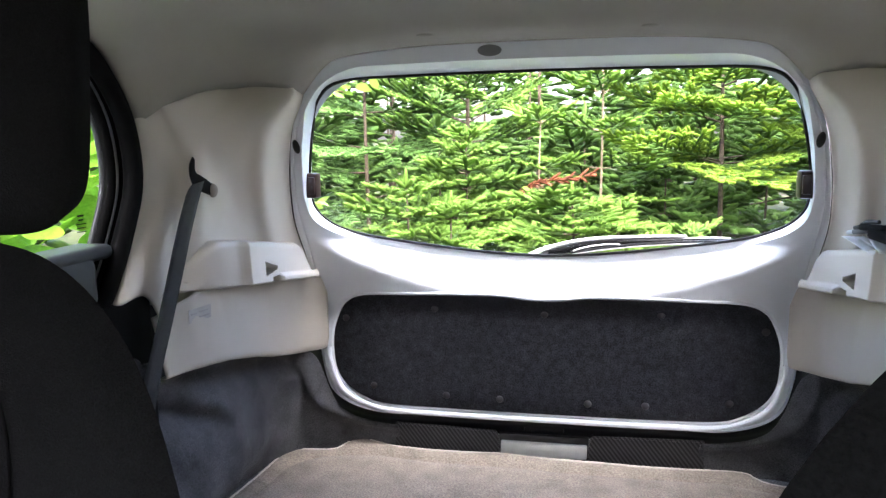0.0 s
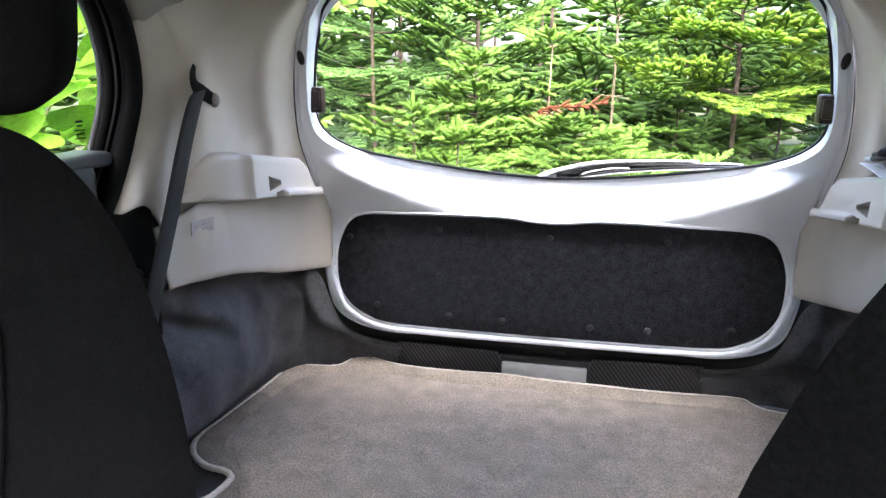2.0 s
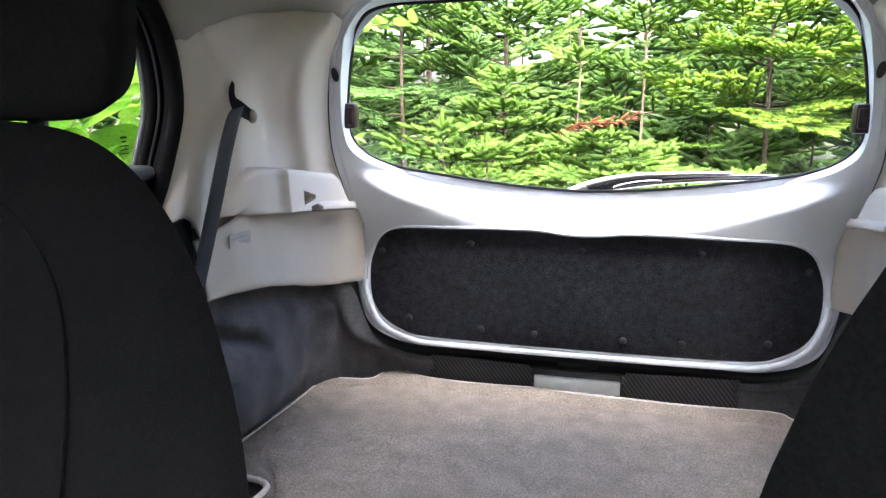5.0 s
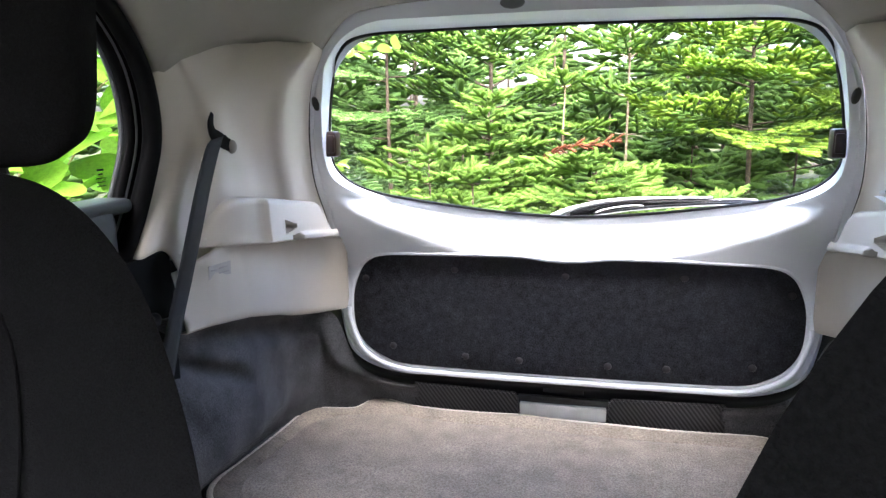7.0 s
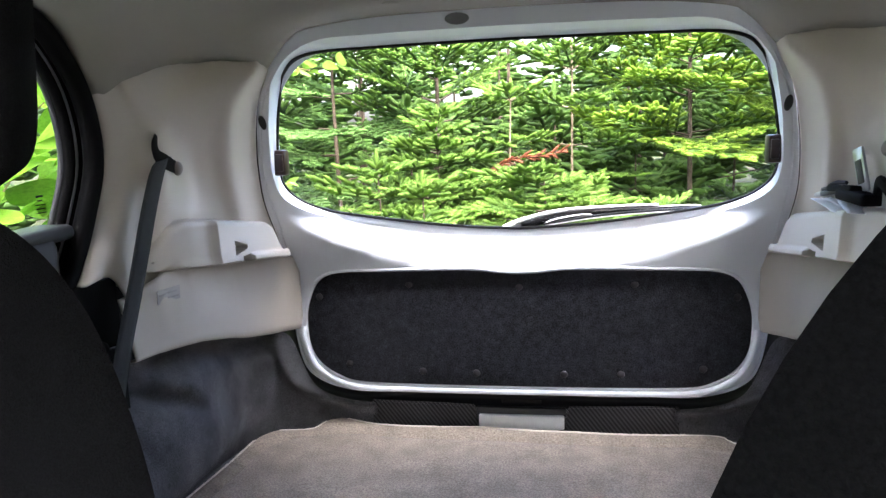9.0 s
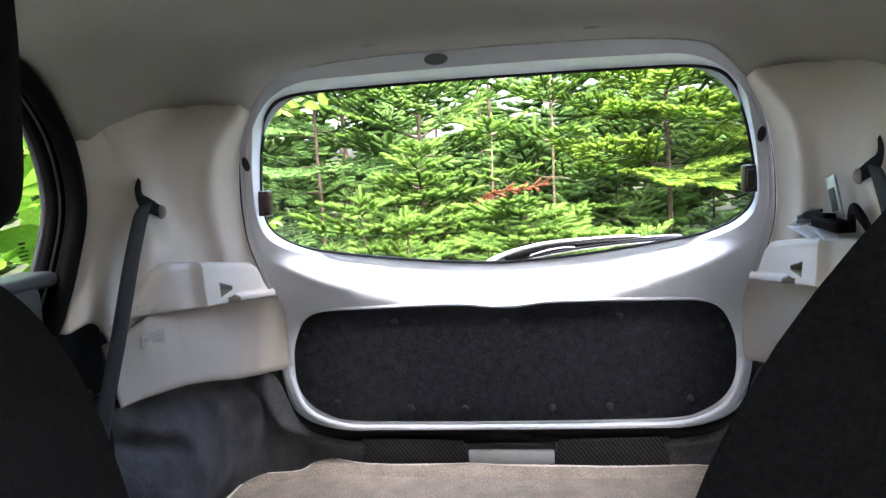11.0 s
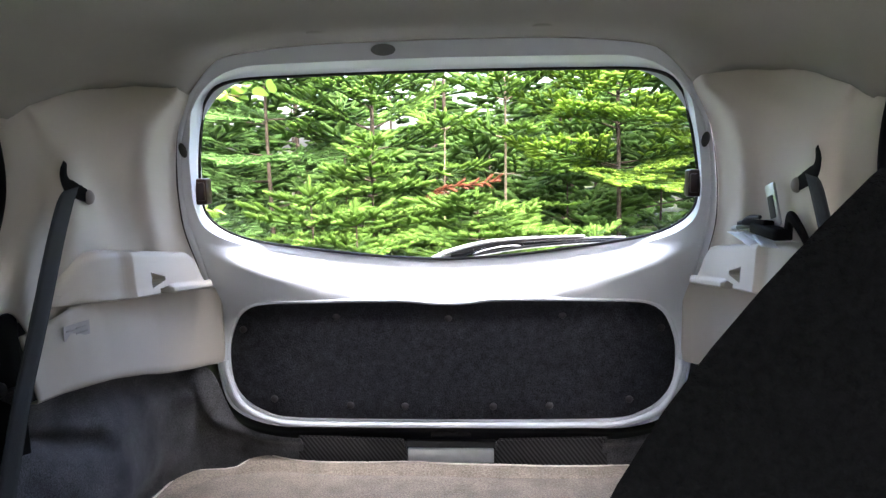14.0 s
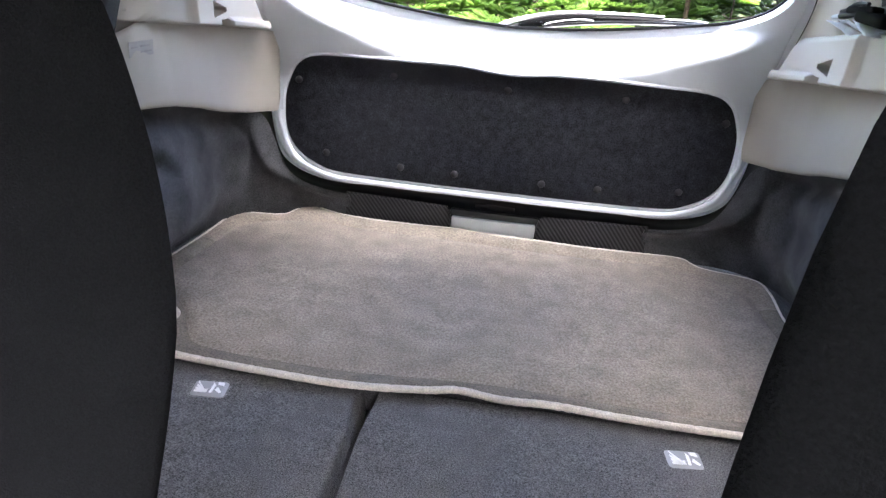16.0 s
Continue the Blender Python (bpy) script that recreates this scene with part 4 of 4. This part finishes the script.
def shoot_shape(sides, stations, radii, needles, core, reach, seed, width=.11):
    """One bushy finger-like shoot along +x, length 1 and thickness 1: a lumpy body fringed with needles."""
    r = np.random.default_rng(seed)
    verts, tris = [], []
    for t, rad in zip(stations, radii):
        for k in range(sides):
            a = 2 * math.pi * (k + .5 * r.random()) / sides
            q = core * rad * r.uniform(.85, 1.15)
            verts.append((t + r.uniform(-.03, .03), q * math.cos(a), q * math.sin(a) * (1 if math.sin(a) > 0 else .7)))
    for i in range(len(stations) - 1):
        for k in range(sides):
            a, b = i * sides + k, i * sides + (k + 1) % sides
            tris += [(a, b, b + sides), (a, b + sides, a + sides)]
    last = (len(stations) - 1) * sides
    tris += [(last, last + k, last + k + 1) for k in range(1, sides - 1)]
    for k in range(needles):
        t = r.uniform(.02, .97)
        a = r.uniform(-.7, math.pi + .7)
        cy, cz = math.cos(a), math.sin(a)
        foot = core * .8 * np.interp(t, stations, radii)
        out = reach * (.55 + .45 * np.interp(t, stations, radii))
        n0 = len(verts)
        verts += [(t - .02, foot * cy - width * cz, foot * cz + width * cy), (t + .04, foot * cy + width * cz, foot * cz - width * cy),
                  (t + r.uniform(.10, .20), cy * out * r.uniform(.85, 1.1), cz * out * r.uniform(.8, 1.05) + .05)]
        tris.append((n0, n0 + 1, n0 + 2))
    return np.array(verts), np.array(tris)


NEAR_SHOOTS = [shoot_shape(5, (-.02, .15, .5, .82, 1.0), (.45, .85, 1.0, .88, .42), 11, .68, 1.30, k, .14) for k in range(6)]
FAR_SHOOTS = [shoot_shape(5, (-.02, .45, .8, 1.0), (.6, 1.0, .85, .35), 5, .74, 1.15, 20 + k, .16) for k in range(4)]
WOOD_SHOOTS = [shoot_shape(4, (-.02, .5, 1.02), (.7, 1.0, .3), 0, .9, 1, 40 + k) for k in range(3)]


def fir_branch(length, step, droop, upturn, seg, thick, density=.95, twigs=True, lift=(.0, .18)):
    """A fir frond along +x, as rows of shoots: base, direction, length, thickness, fresh or not. The side shoots rise in a shallow V."""
    rows = []
    axis = lambda q: np.array([q, 0, -droop * q * q / length + upturn * q * q * q / length ** 2])

    def add(base, d, ln, th, fresh):
        d = np.array(d) / np.linalg.norm(d)
        rows.append((*base, *d, ln, th, fresh))
    s = .18 * length
    while s < length - .4 * step:
        reach = (length - s) * .62 + seg * .5
        for sg in (1, -1):
            if rng.random() > density:
                continue
            ang = radians(rng.uniform(38, 58))
            b = axis(s + rng.uniform(-.2, .2) * step)
            d = np.array([math.cos(ang), sg * math.sin(ang), rng.uniform(*lift) * .6])
            q = 0.0
            while q < reach - .03:
                ln = min(seg * rng.uniform(.9, 1.15), reach - q + .01)
                tip = q + ln >= reach - .04
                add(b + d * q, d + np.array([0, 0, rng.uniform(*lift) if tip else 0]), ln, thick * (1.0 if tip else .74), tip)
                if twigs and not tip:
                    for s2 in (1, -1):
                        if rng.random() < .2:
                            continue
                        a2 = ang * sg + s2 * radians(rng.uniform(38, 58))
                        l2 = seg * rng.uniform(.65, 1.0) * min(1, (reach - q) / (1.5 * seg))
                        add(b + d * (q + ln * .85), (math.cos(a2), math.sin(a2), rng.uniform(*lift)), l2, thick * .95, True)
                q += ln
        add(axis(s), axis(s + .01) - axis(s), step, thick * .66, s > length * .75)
        s += step
    end = axis(length) - axis(length - .02)
    end /= np.linalg.norm(end)
    add(axis(length - step * .3), end + np.array([0, 0, .12]), seg * 1.15, thick, True)
    for sg in (1, -1):
        add(axis(length - step * .3), end + np.array([0, sg * rng.uniform(.7, 1.0), rng.uniform(*lift)]), seg * .95, thick * .95, True)
    return np.array(rows), axis


def shoots_mesh(name, rows, shapes, mats, parent, label=""):
    """All the shoots of one crown as one mesh, last year's inner ones and fresh ones in two materials, some inner
    colours darkened for shade.
    """
    kind = rng.integers(0, len(shapes), len(rows))
    all_v, all_t, all_m, n0 = [], [], [], 0
    for k, (v, t) in enumerate(shapes):
        r = rows[kind == k]
        if not len(r):
            continue
        d = r[:, 3:6] / np.linalg.norm(r[:, 3:6], axis=1)[:, None]
        side = np.cross(np.array([0, 0, 1.0]) + .001, d)
        side /= np.linalg.norm(side, axis=1)[:, None] + 1e-9
        top = np.cross(d, side)
        th = r[:, 7]
        p = (r[:, None, 0:3] + v[None, :, 0, None] * (d * r[:, 6:7])[:, None] + v[None, :, 1, None] * (side * th[:, None])[:, None]
             + v[None, :, 2, None] * (top * th[:, None])[:, None])
        all_v.append(p.reshape(-1, 3))
        all_t.append((t[None] + (n0 + np.arange(len(r)) * len(v))[:, None, None]).reshape(-1, 3))
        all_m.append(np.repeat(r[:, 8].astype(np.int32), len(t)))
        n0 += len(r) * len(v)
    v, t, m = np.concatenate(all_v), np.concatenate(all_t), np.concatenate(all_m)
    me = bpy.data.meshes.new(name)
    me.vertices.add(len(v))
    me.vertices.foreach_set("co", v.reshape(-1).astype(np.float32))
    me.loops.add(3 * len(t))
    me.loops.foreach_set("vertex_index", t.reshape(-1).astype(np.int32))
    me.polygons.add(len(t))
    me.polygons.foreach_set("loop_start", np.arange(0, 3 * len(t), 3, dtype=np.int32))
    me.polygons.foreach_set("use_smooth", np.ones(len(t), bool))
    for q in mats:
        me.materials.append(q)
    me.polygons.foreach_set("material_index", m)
    me.update()
    me.validate()
    ob = new(name, me)
    ob.parent = parent
    if label:
        tagged(ob, label)
    return ob


def move_rows(rows, m, scale):
    mm = np.array(m)
    out = rows.copy()
    out[:, :3] = rows[:, :3] @ mm[:3, :3].T + mm[:3, 3]
    out[:, 3:6] = rows[:, 3:6] @ mm[:3, :3].T
    out[:, 6] *= scale
    out[:, 7] *= .5 + .5 * scale
    return out


NEAR_LEN, FAR_LEN = (.12, .20, .30, .42, .56, .74, .95), (.6, .9, 1.25)
NEAR = [[fir_branch(ln, .088, .14 * ln, .10 * ln, .088, .0205) for _ in range(3)] for ln in NEAR_LEN]
WOOD = [[fir_branch(1.3, .24, .3, .2, .26, .065, .95, twigs=False)] * 3]
FAR = [[fir_branch(ln, .17, .25 * ln, .16 * ln, .17, .036, .85, lift=(-.1, .3)) for _ in range(3)] for ln in FAR_LEN]


def build_fir(x, y, height, spread, label, mats, first=.05, near=True, bark=None, gaps=0.0, spacing=.12, rise=(4, 18), per=5, top_len=.10, shape=1.5,
              backing=False, boughs=(), lean=(0, 0), until=1.0):
    """A fir: trunk, whorls of fronds up to a share of its height, and single boughs given as height, heading, length and rise."""
    fir = thing("fir_tree", label, "fir tree", "firs behind the car", at=(x, y, 0))
    stem = spline([(-lean[0], -lean[1], 0), (.012 * rng.normal(), .012 * rng.normal(), height * .5), (lean[0], lean[1], height)], 24)
    v, f = tube(stem, np.linspace((.006 + .0055 * height) * (.55 if bark else 1), .004, 24), 7)
    mesh_object("trunk", v, f, bark or BARK, fir, local=True)
    lib, lengths = (NEAR, NEAR_LEN) if near else (WOOD, (1.3,)) if backing else (FAR, FAR_LEN)
    rows, sticks = [], []

    def bough(z, a, ln, tilt):
        i = int(np.argmin([abs(q - ln) for q in lengths]))
        br, axis = lib[i][rng.integers(0, 3)]
        sc = max(.6, min(1.25, ln / lengths[i]))
        foot = [np.interp(z, stem[:, 2], stem[:, k]) for k in (0, 1)]
        m = (Matrix.Translation((*foot, z)) @ Matrix.Rotation(a, 4, "Z") @ Matrix.Rotation(-tilt, 4, "Y")
             @ Matrix.Rotation(rng.uniform(-.36, .36), 4, "X") @ Matrix.Scale(sc, 4))
        rows.append(move_rows(br, m, sc))
        sticks.append(np.array([m @ Vector(axis(q * lengths[i])) for q in (0, .33, .66, .95)]))
    z = height * first
    turn = rng.uniform(0, 6)
    while z < (height - .05) * until:
        frac = (height - z) / height
        reach = spread * min(1, frac * shape + top_len)
        for k in range(per):
            if rng.random() < gaps:
                continue
            bough(z + rng.uniform(-.02, .02), turn + k * 2 * math.pi / per + rng.uniform(-.3, .3), reach * rng.uniform(.75, 1.15),
                  radians(rng.uniform(*rise) + 60 * max(0, .28 - frac)))
        turn += .75
        z += spacing * rng.uniform(.8, 1.2)
    for z, a, ln, tilt in boughs:
        bough(z, radians(a), ln, radians(tilt))
    lead = .10 if near else .3
    th = .022 if near else .04
    tip = stem[-1] - np.array([0, 0, lead])
    tops = [(*tip, .02, .01, 1, lead * 1.15, th, 1)]
    for k in range(4):
        a = turn + k * 1.57
        tops.append((*tip, math.cos(a), math.sin(a), .8, lead * .85, th, 1))
    rows.append(np.array(tops))
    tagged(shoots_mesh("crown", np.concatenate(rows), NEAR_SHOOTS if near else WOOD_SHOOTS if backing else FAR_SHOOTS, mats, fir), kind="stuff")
    vs, fs, n0 = [], [], 0
    for st in sticks:
        v, f = tube(st, np.linspace(.0065, .002, 4), 4)
        vs.append(v)
        fs += [tuple(i + n0 for i in q) for q in f]
        n0 += len(v)
    tagged(mesh_object("limbs", np.vstack(vs), fs, bark or BARK, fir, smooth=False, local=True), kind="stuff")
    return fir


YOUNGM, NEWM, LIMEM = [NEEDLE_OLD, NEEDLE_TIP], [NEEDLE_SHADED, NEEDLE_NEW], [NEEDLE_OLD, NEEDLE_LIME]
BLUEM, OLDM, DEEPM = [NEEDLE_SHADED, NEEDLE_BLUE], [NEEDLE_SHADED, NEEDLE_MID], [NEEDLE_SHADED, NEEDLE_OLD]
build_fir(-.618, 4.30, 1.40, .50, "young fir with fresh green tips", YOUNGM, .35, spacing=.105, per=6, shape=2.1, top_len=.10, rise=(6, 12))
build_fir(-.880, 3.80, 1.165, .40, "small bushy fir with pale tips", YOUNGM, .40, spacing=.11, shape=3.0, top_len=.14, rise=(5, 13))
build_fir(-.600, 3.65, 1.05, .30, "small bushy fir with pale tips", YOUNGM, .5, spacing=.13, shape=3.0, top_len=.2, gaps=.2, rise=(3, 12))
build_fir(.03, 3.85, 1.08, .44, "low fir with bright green tips", YOUNGM, .4, spacing=.12, shape=3.4, top_len=.2, rise=(2, 12), boughs=((.98, 190, .34, 8), (1.0, 250, .30, 12), (.9, 300, .36, 4)))
build_fir(.30, 4.15, .96, .46, "low fir with bright green tips", YOUNGM, .4, shape=2.6, gaps=.2)
build_fir(.78, 4.6, .78, .45, "young fir with dull green needles", OLDM, .3, shape=2.4, gaps=.25)
build_fir(-1.28, 3.75, .84, .45, "low fir with bright green tips", YOUNGM, .4, shape=2.4, gaps=.1)
build_fir(-.192, 4.9, 1.57, .26, "thin fir with a bare pale stem", NEWM, .68, bark=PALEBARK, gaps=1.0, spacing=.2,
          boughs=((1.43, 15, .22, 28), (1.43, 165, .24, 26), (1.43, 260, .18, 30), (1.12, 10, .30, 14), (1.12, 250, .26, 10), (1.0, 170, .3, 12), (1.0, 20, .26, 10), (.85, 200, .35, 5), (.85, 330, .35, 5)))
build_fir(.218, 5.3, 3.0, .75, "tall slender fir with a pale stem", NEWM, .60, bark=PALEBARK, gaps=.4, spacing=.28, rise=(14, 34),
          boughs=((1.64, 8, .42, 32), (1.64, 168, .46, 22), (1.64, 260, .40, 22), (1.37, 10, .40, 24), (1.37, 185, .48, 14), (1.37, 285, .44, 10), (1.1, 200, .5, 10), (1.1, 320, .5, 8), (.85, 190, .5, 4), (.85, 280, .5, 4), (.85, 350, .5, 4)))
build_fir(1.08, 5.5, 3.2, .90, "fir with sunlit yellow-green boughs", LIMEM, .60, gaps=.3, spacing=.24, rise=(4, 22), lean=(-.04, 0),
          boughs=((1.12, 205, .95, 16), (1.14, 222, .95, 12), (1.13, 262, .85, -4), (1.10, 285, .8, -6), (1.12, 318, .9, 8), (1.16, 340, .8, 10), (1.42, 195, .85, 20), (1.46, 232, .75, 12), (1.45, 275, .75, 6),
                  (1.45, 315, .8, 14), (1.48, 345, .75, 16), (1.66, 215, .7, 18), (1.68, 265, .65, 12), (1.68, 310, .7, 18)))
build_fir(2.05, 5.4, 3.2, .95, "fir with sunlit yellow-green boughs", LIMEM, .30, gaps=.25, spacing=.24, rise=(4, 22))
build_fir(-.735, 5.2, 3.3, .85, "tall fir with a grey trunk and raised boughs", OLDM, .52, gaps=.3, spacing=.26, rise=(12, 28),
          boughs=((1.44, 165, .80, 26), (1.44, 205, .7, 22), (1.45, 20, .70, 30), (1.60, 250, .7, 16), (1.62, 290, .6, 20), (1.66, 205, .65, 24), (1.30, 170, .8, 14), (1.30, 10, .7, 12)))
build_fir(-1.55, 5.3, 2.9, .95, "blue-green fir at the wood's edge", BLUEM, .14, gaps=.2, spacing=.22, rise=(-10, 16))
build_fir(-1.95, 4.3, 1.15, .55, "young fir with blue-green needles", BLUEM, .25, spacing=.16)
build_fir(-2.5, 5.8, 3.2, 1.0, "tall fir with dark inner branches", BLUEM, .14, gaps=.3, spacing=.34, rise=(-10, 16))
for k, (x, y, h) in enumerate(((-3.2, 7.2, 4.0), (-1.8, 7.0, 3.6), (-.35, 7.6, 4.2), (.8, 7.0, 3.4), (2.3, 7.2, 4.0), (3.6, 7.4, 4.2),
                               (-2.4, 9.2, 4.5), (-.6, 9.6, 3.6), (1.2, 9.4, 4.4), (2.9, 9.3, 4.6),
                               (-1.2, 6.3, 1.7), (.1, 6.4, 1.6), (1.6, 6.3, 1.6), (.75, 5.9, 1.3), (-2.9, 6.3, 2.2), (2.6, 6.2, 2.0))):
    build_fir(x, y, h, 1.2, "tall dark fir of the wood; those round the car added unseen to block light", DEEPM, .06, near=False, gaps=.3, spacing=.31, rise=(-18, 32))
# the wood goes on behind the clearing
for k in range(9):
    build_fir(-6.4 + 1.6 * k + .5 * rng.random(), 11.2 + 1.2 * rng.random(), 3.6 + .9 * rng.random(), 1.6, "tall dark fir of the wood; those round the car added unseen to block light", DEEPM, .03, near=False, gaps=.1, spacing=.45, rise=(-12, 20), per=6, backing=True)
# firs added out of view beside the car, dimming the side windows' light
for k in range(10):
    s_ = -1 if k % 2 else 1
    build_fir(s_ * (3.1 + .4 * rng.random()), -2.6 + .8 * (k // 2) + .3 * rng.random(), 4.6 + 1.2 * rng.random(), 1.5, "tall dark fir of the wood; those round the car added unseen to block light", OLDM, .03, near=False, gaps=.1, spacing=.4, rise=(-12, 20), per=6, backing=True)


# ring of firs added out of view to block the low sky
for k in range(15):
    a_ = radians(-232 + 284 * k / 14)
    build_fir(7.2 * math.cos(a_), .5 + 7.2 * math.sin(a_), 4.6 + 1.4 * rng.random(), 1.8, "tall dark fir of the wood; those round the car added unseen to block light", OLDM, .03, near=False, gaps=.1, spacing=.55, rise=(-12, 20), per=6, backing=True)


# ---- dead branch, leaves by the side window ----
def build_dead_branch():
    twig = thing("dead_branch", "dead rust-brown fir branch caught among green ones", "branch", at=(-.05, 4.4, 1.08))
    rows = []
    for k in range(34):
        q = k / 33
        foot = (-.26 + .44 * q, .02 * math.sin(9 * q), -.08 + .12 * q + .02 * math.sin(5 * q))
        rows.append((*foot, rng.uniform(.2, 1), rng.uniform(-.7, .3), rng.uniform(-.5, .7), rng.uniform(.04, .085), rng.uniform(.010, .017), 0))
    rows = np.array(rows)
    shoots_mesh("needle_spray", rows, NEAR_SHOOTS, [NEEDLE_DEAD], twig)
    v, f = tube([(-.22, 0, -.07), (-.1, 0, -.05), (.1, .02, .03)], .0025, 6)
    mesh_object("twig", v, f, BARK, twig, local=True)


build_dead_branch()


def leaf_mesh():
    n = 11
    rows = []
    for i in range(n):
        t = i / (n - 1)
        w = .5 * (math.sin(math.pi * min(1, t ** .62)) ** .8) * (1 - .25 * t) + .002
        back = -.10 * (1 - t) ** 6
        rows.append(np.array([(u * w, t - abs(u) * .12 * (1 - t) ** 2 + back, .10 * abs(u) * w - .25 * t * t * .5) for u in (-1, -.5, 0, .5, 1)]))
    v, f = loft(rows)
    me = bpy.data.meshes.new("leaf")
    me.from_pydata([tuple(q) for q in v], [], f)
    me.polygons.foreach_set("use_smooth", [True] * len(f))
    return me


def build_shrub(name, label, spots, mat, centre, cat="shrub", size=(.08, .14), stems=8):
    shrub = thing(name, label, cat, at=centre)
    me = leaf_mesh()
    me.materials.append(mat)
    r = random.Random(5)
    c = Vector(centre)
    for x, y, z in spots:
        ob = new("leaf", me)
        ob.parent = shrub
        k = r.uniform(*size)
        ob.matrix_local = Matrix.Translation(Vector((x, y, z)) - c) @ Euler((r.uniform(-.5, 1.1), r.uniform(-.6, .6), r.uniform(0, 6.28))).to_matrix().to_4x4() @ Matrix.Scale(k, 4)
    step = max(1, len(spots) // stems)
    for x, y, z in spots[::step]:
        line = spline([(c.x + r.uniform(-.2, .2), c.y + r.uniform(-.2, .2), 0), (c.x * .9 + x * .1, c.y * .9 + y * .1, z * .7), (c.x * .45 + x * .55, c.y * .45 + y * .55, z * 1.02), (x, y, z)], 18)
        v, f = tube(np.array(line) - np.array(c), np.linspace(.005, .002, 18), 6)
        mesh_object("stem", v, f, LEAFSTEM, shrub, local=True)
    return shrub


r_ = random.Random(11)
spots_ = [(-1.02 - abs(r_.gauss(0, .28)), r_.uniform(.85, 2.35), r_.uniform(.90, 1.75)) for _ in range(460)]
build_shrub("broadleaf_shrub", "tall shrub with large pale green leaves against the side window", spots_, LEAF, (-1.45, 1.5, 0), stems=12, size=(.09, .15))
spots_ = [(-.79 + r_.gauss(0, .07), 2.42 + r_.gauss(0, .06), 1.49 + abs(r_.gauss(0, .06))) for _ in range(12)] + [(-.755, 2.2, 1.125), (-.775, 2.18, 1.132), (-.79, 2.2, 1.130), (-.80, 2.23, 1.12), (-.83, 2.22, 1.135), (-.87, 2.2, 1.13)]
build_shrub("yellow_shrub", "shrub with yellowing leaves behind the car", spots_, YELLOWLEAF, (-1.6, 2.5, 0), stems=4, size=(.035, .06))


def build_grass():
    n = 9000
    x, y = rng.uniform(-4.5, 4.5, n), rng.uniform(2.2, 6.5, n)
    h = rng.uniform(.10, .34, n)
    a = rng.uniform(0, 6.28, n)
    p = np.stack([x, y, np.zeros(n)], 1)
    w = np.stack([np.cos(a), np.sin(a), np.zeros(n)], 1) * .006
    tip = p + np.stack([np.cos(a + 1.5) * h * .4, np.sin(a + 1.5) * h * .4, h], 1)
    v = np.stack([p - w, p + w, tip], 1).reshape(-1, 3)
    ob = mesh_object("grass", v, np.arange(3 * n).reshape(-1, 3).tolist(), GRASS, smooth=False)
    tagged(ob, "rough green grass under the firs", "grass", kind="stuff")


build_grass()
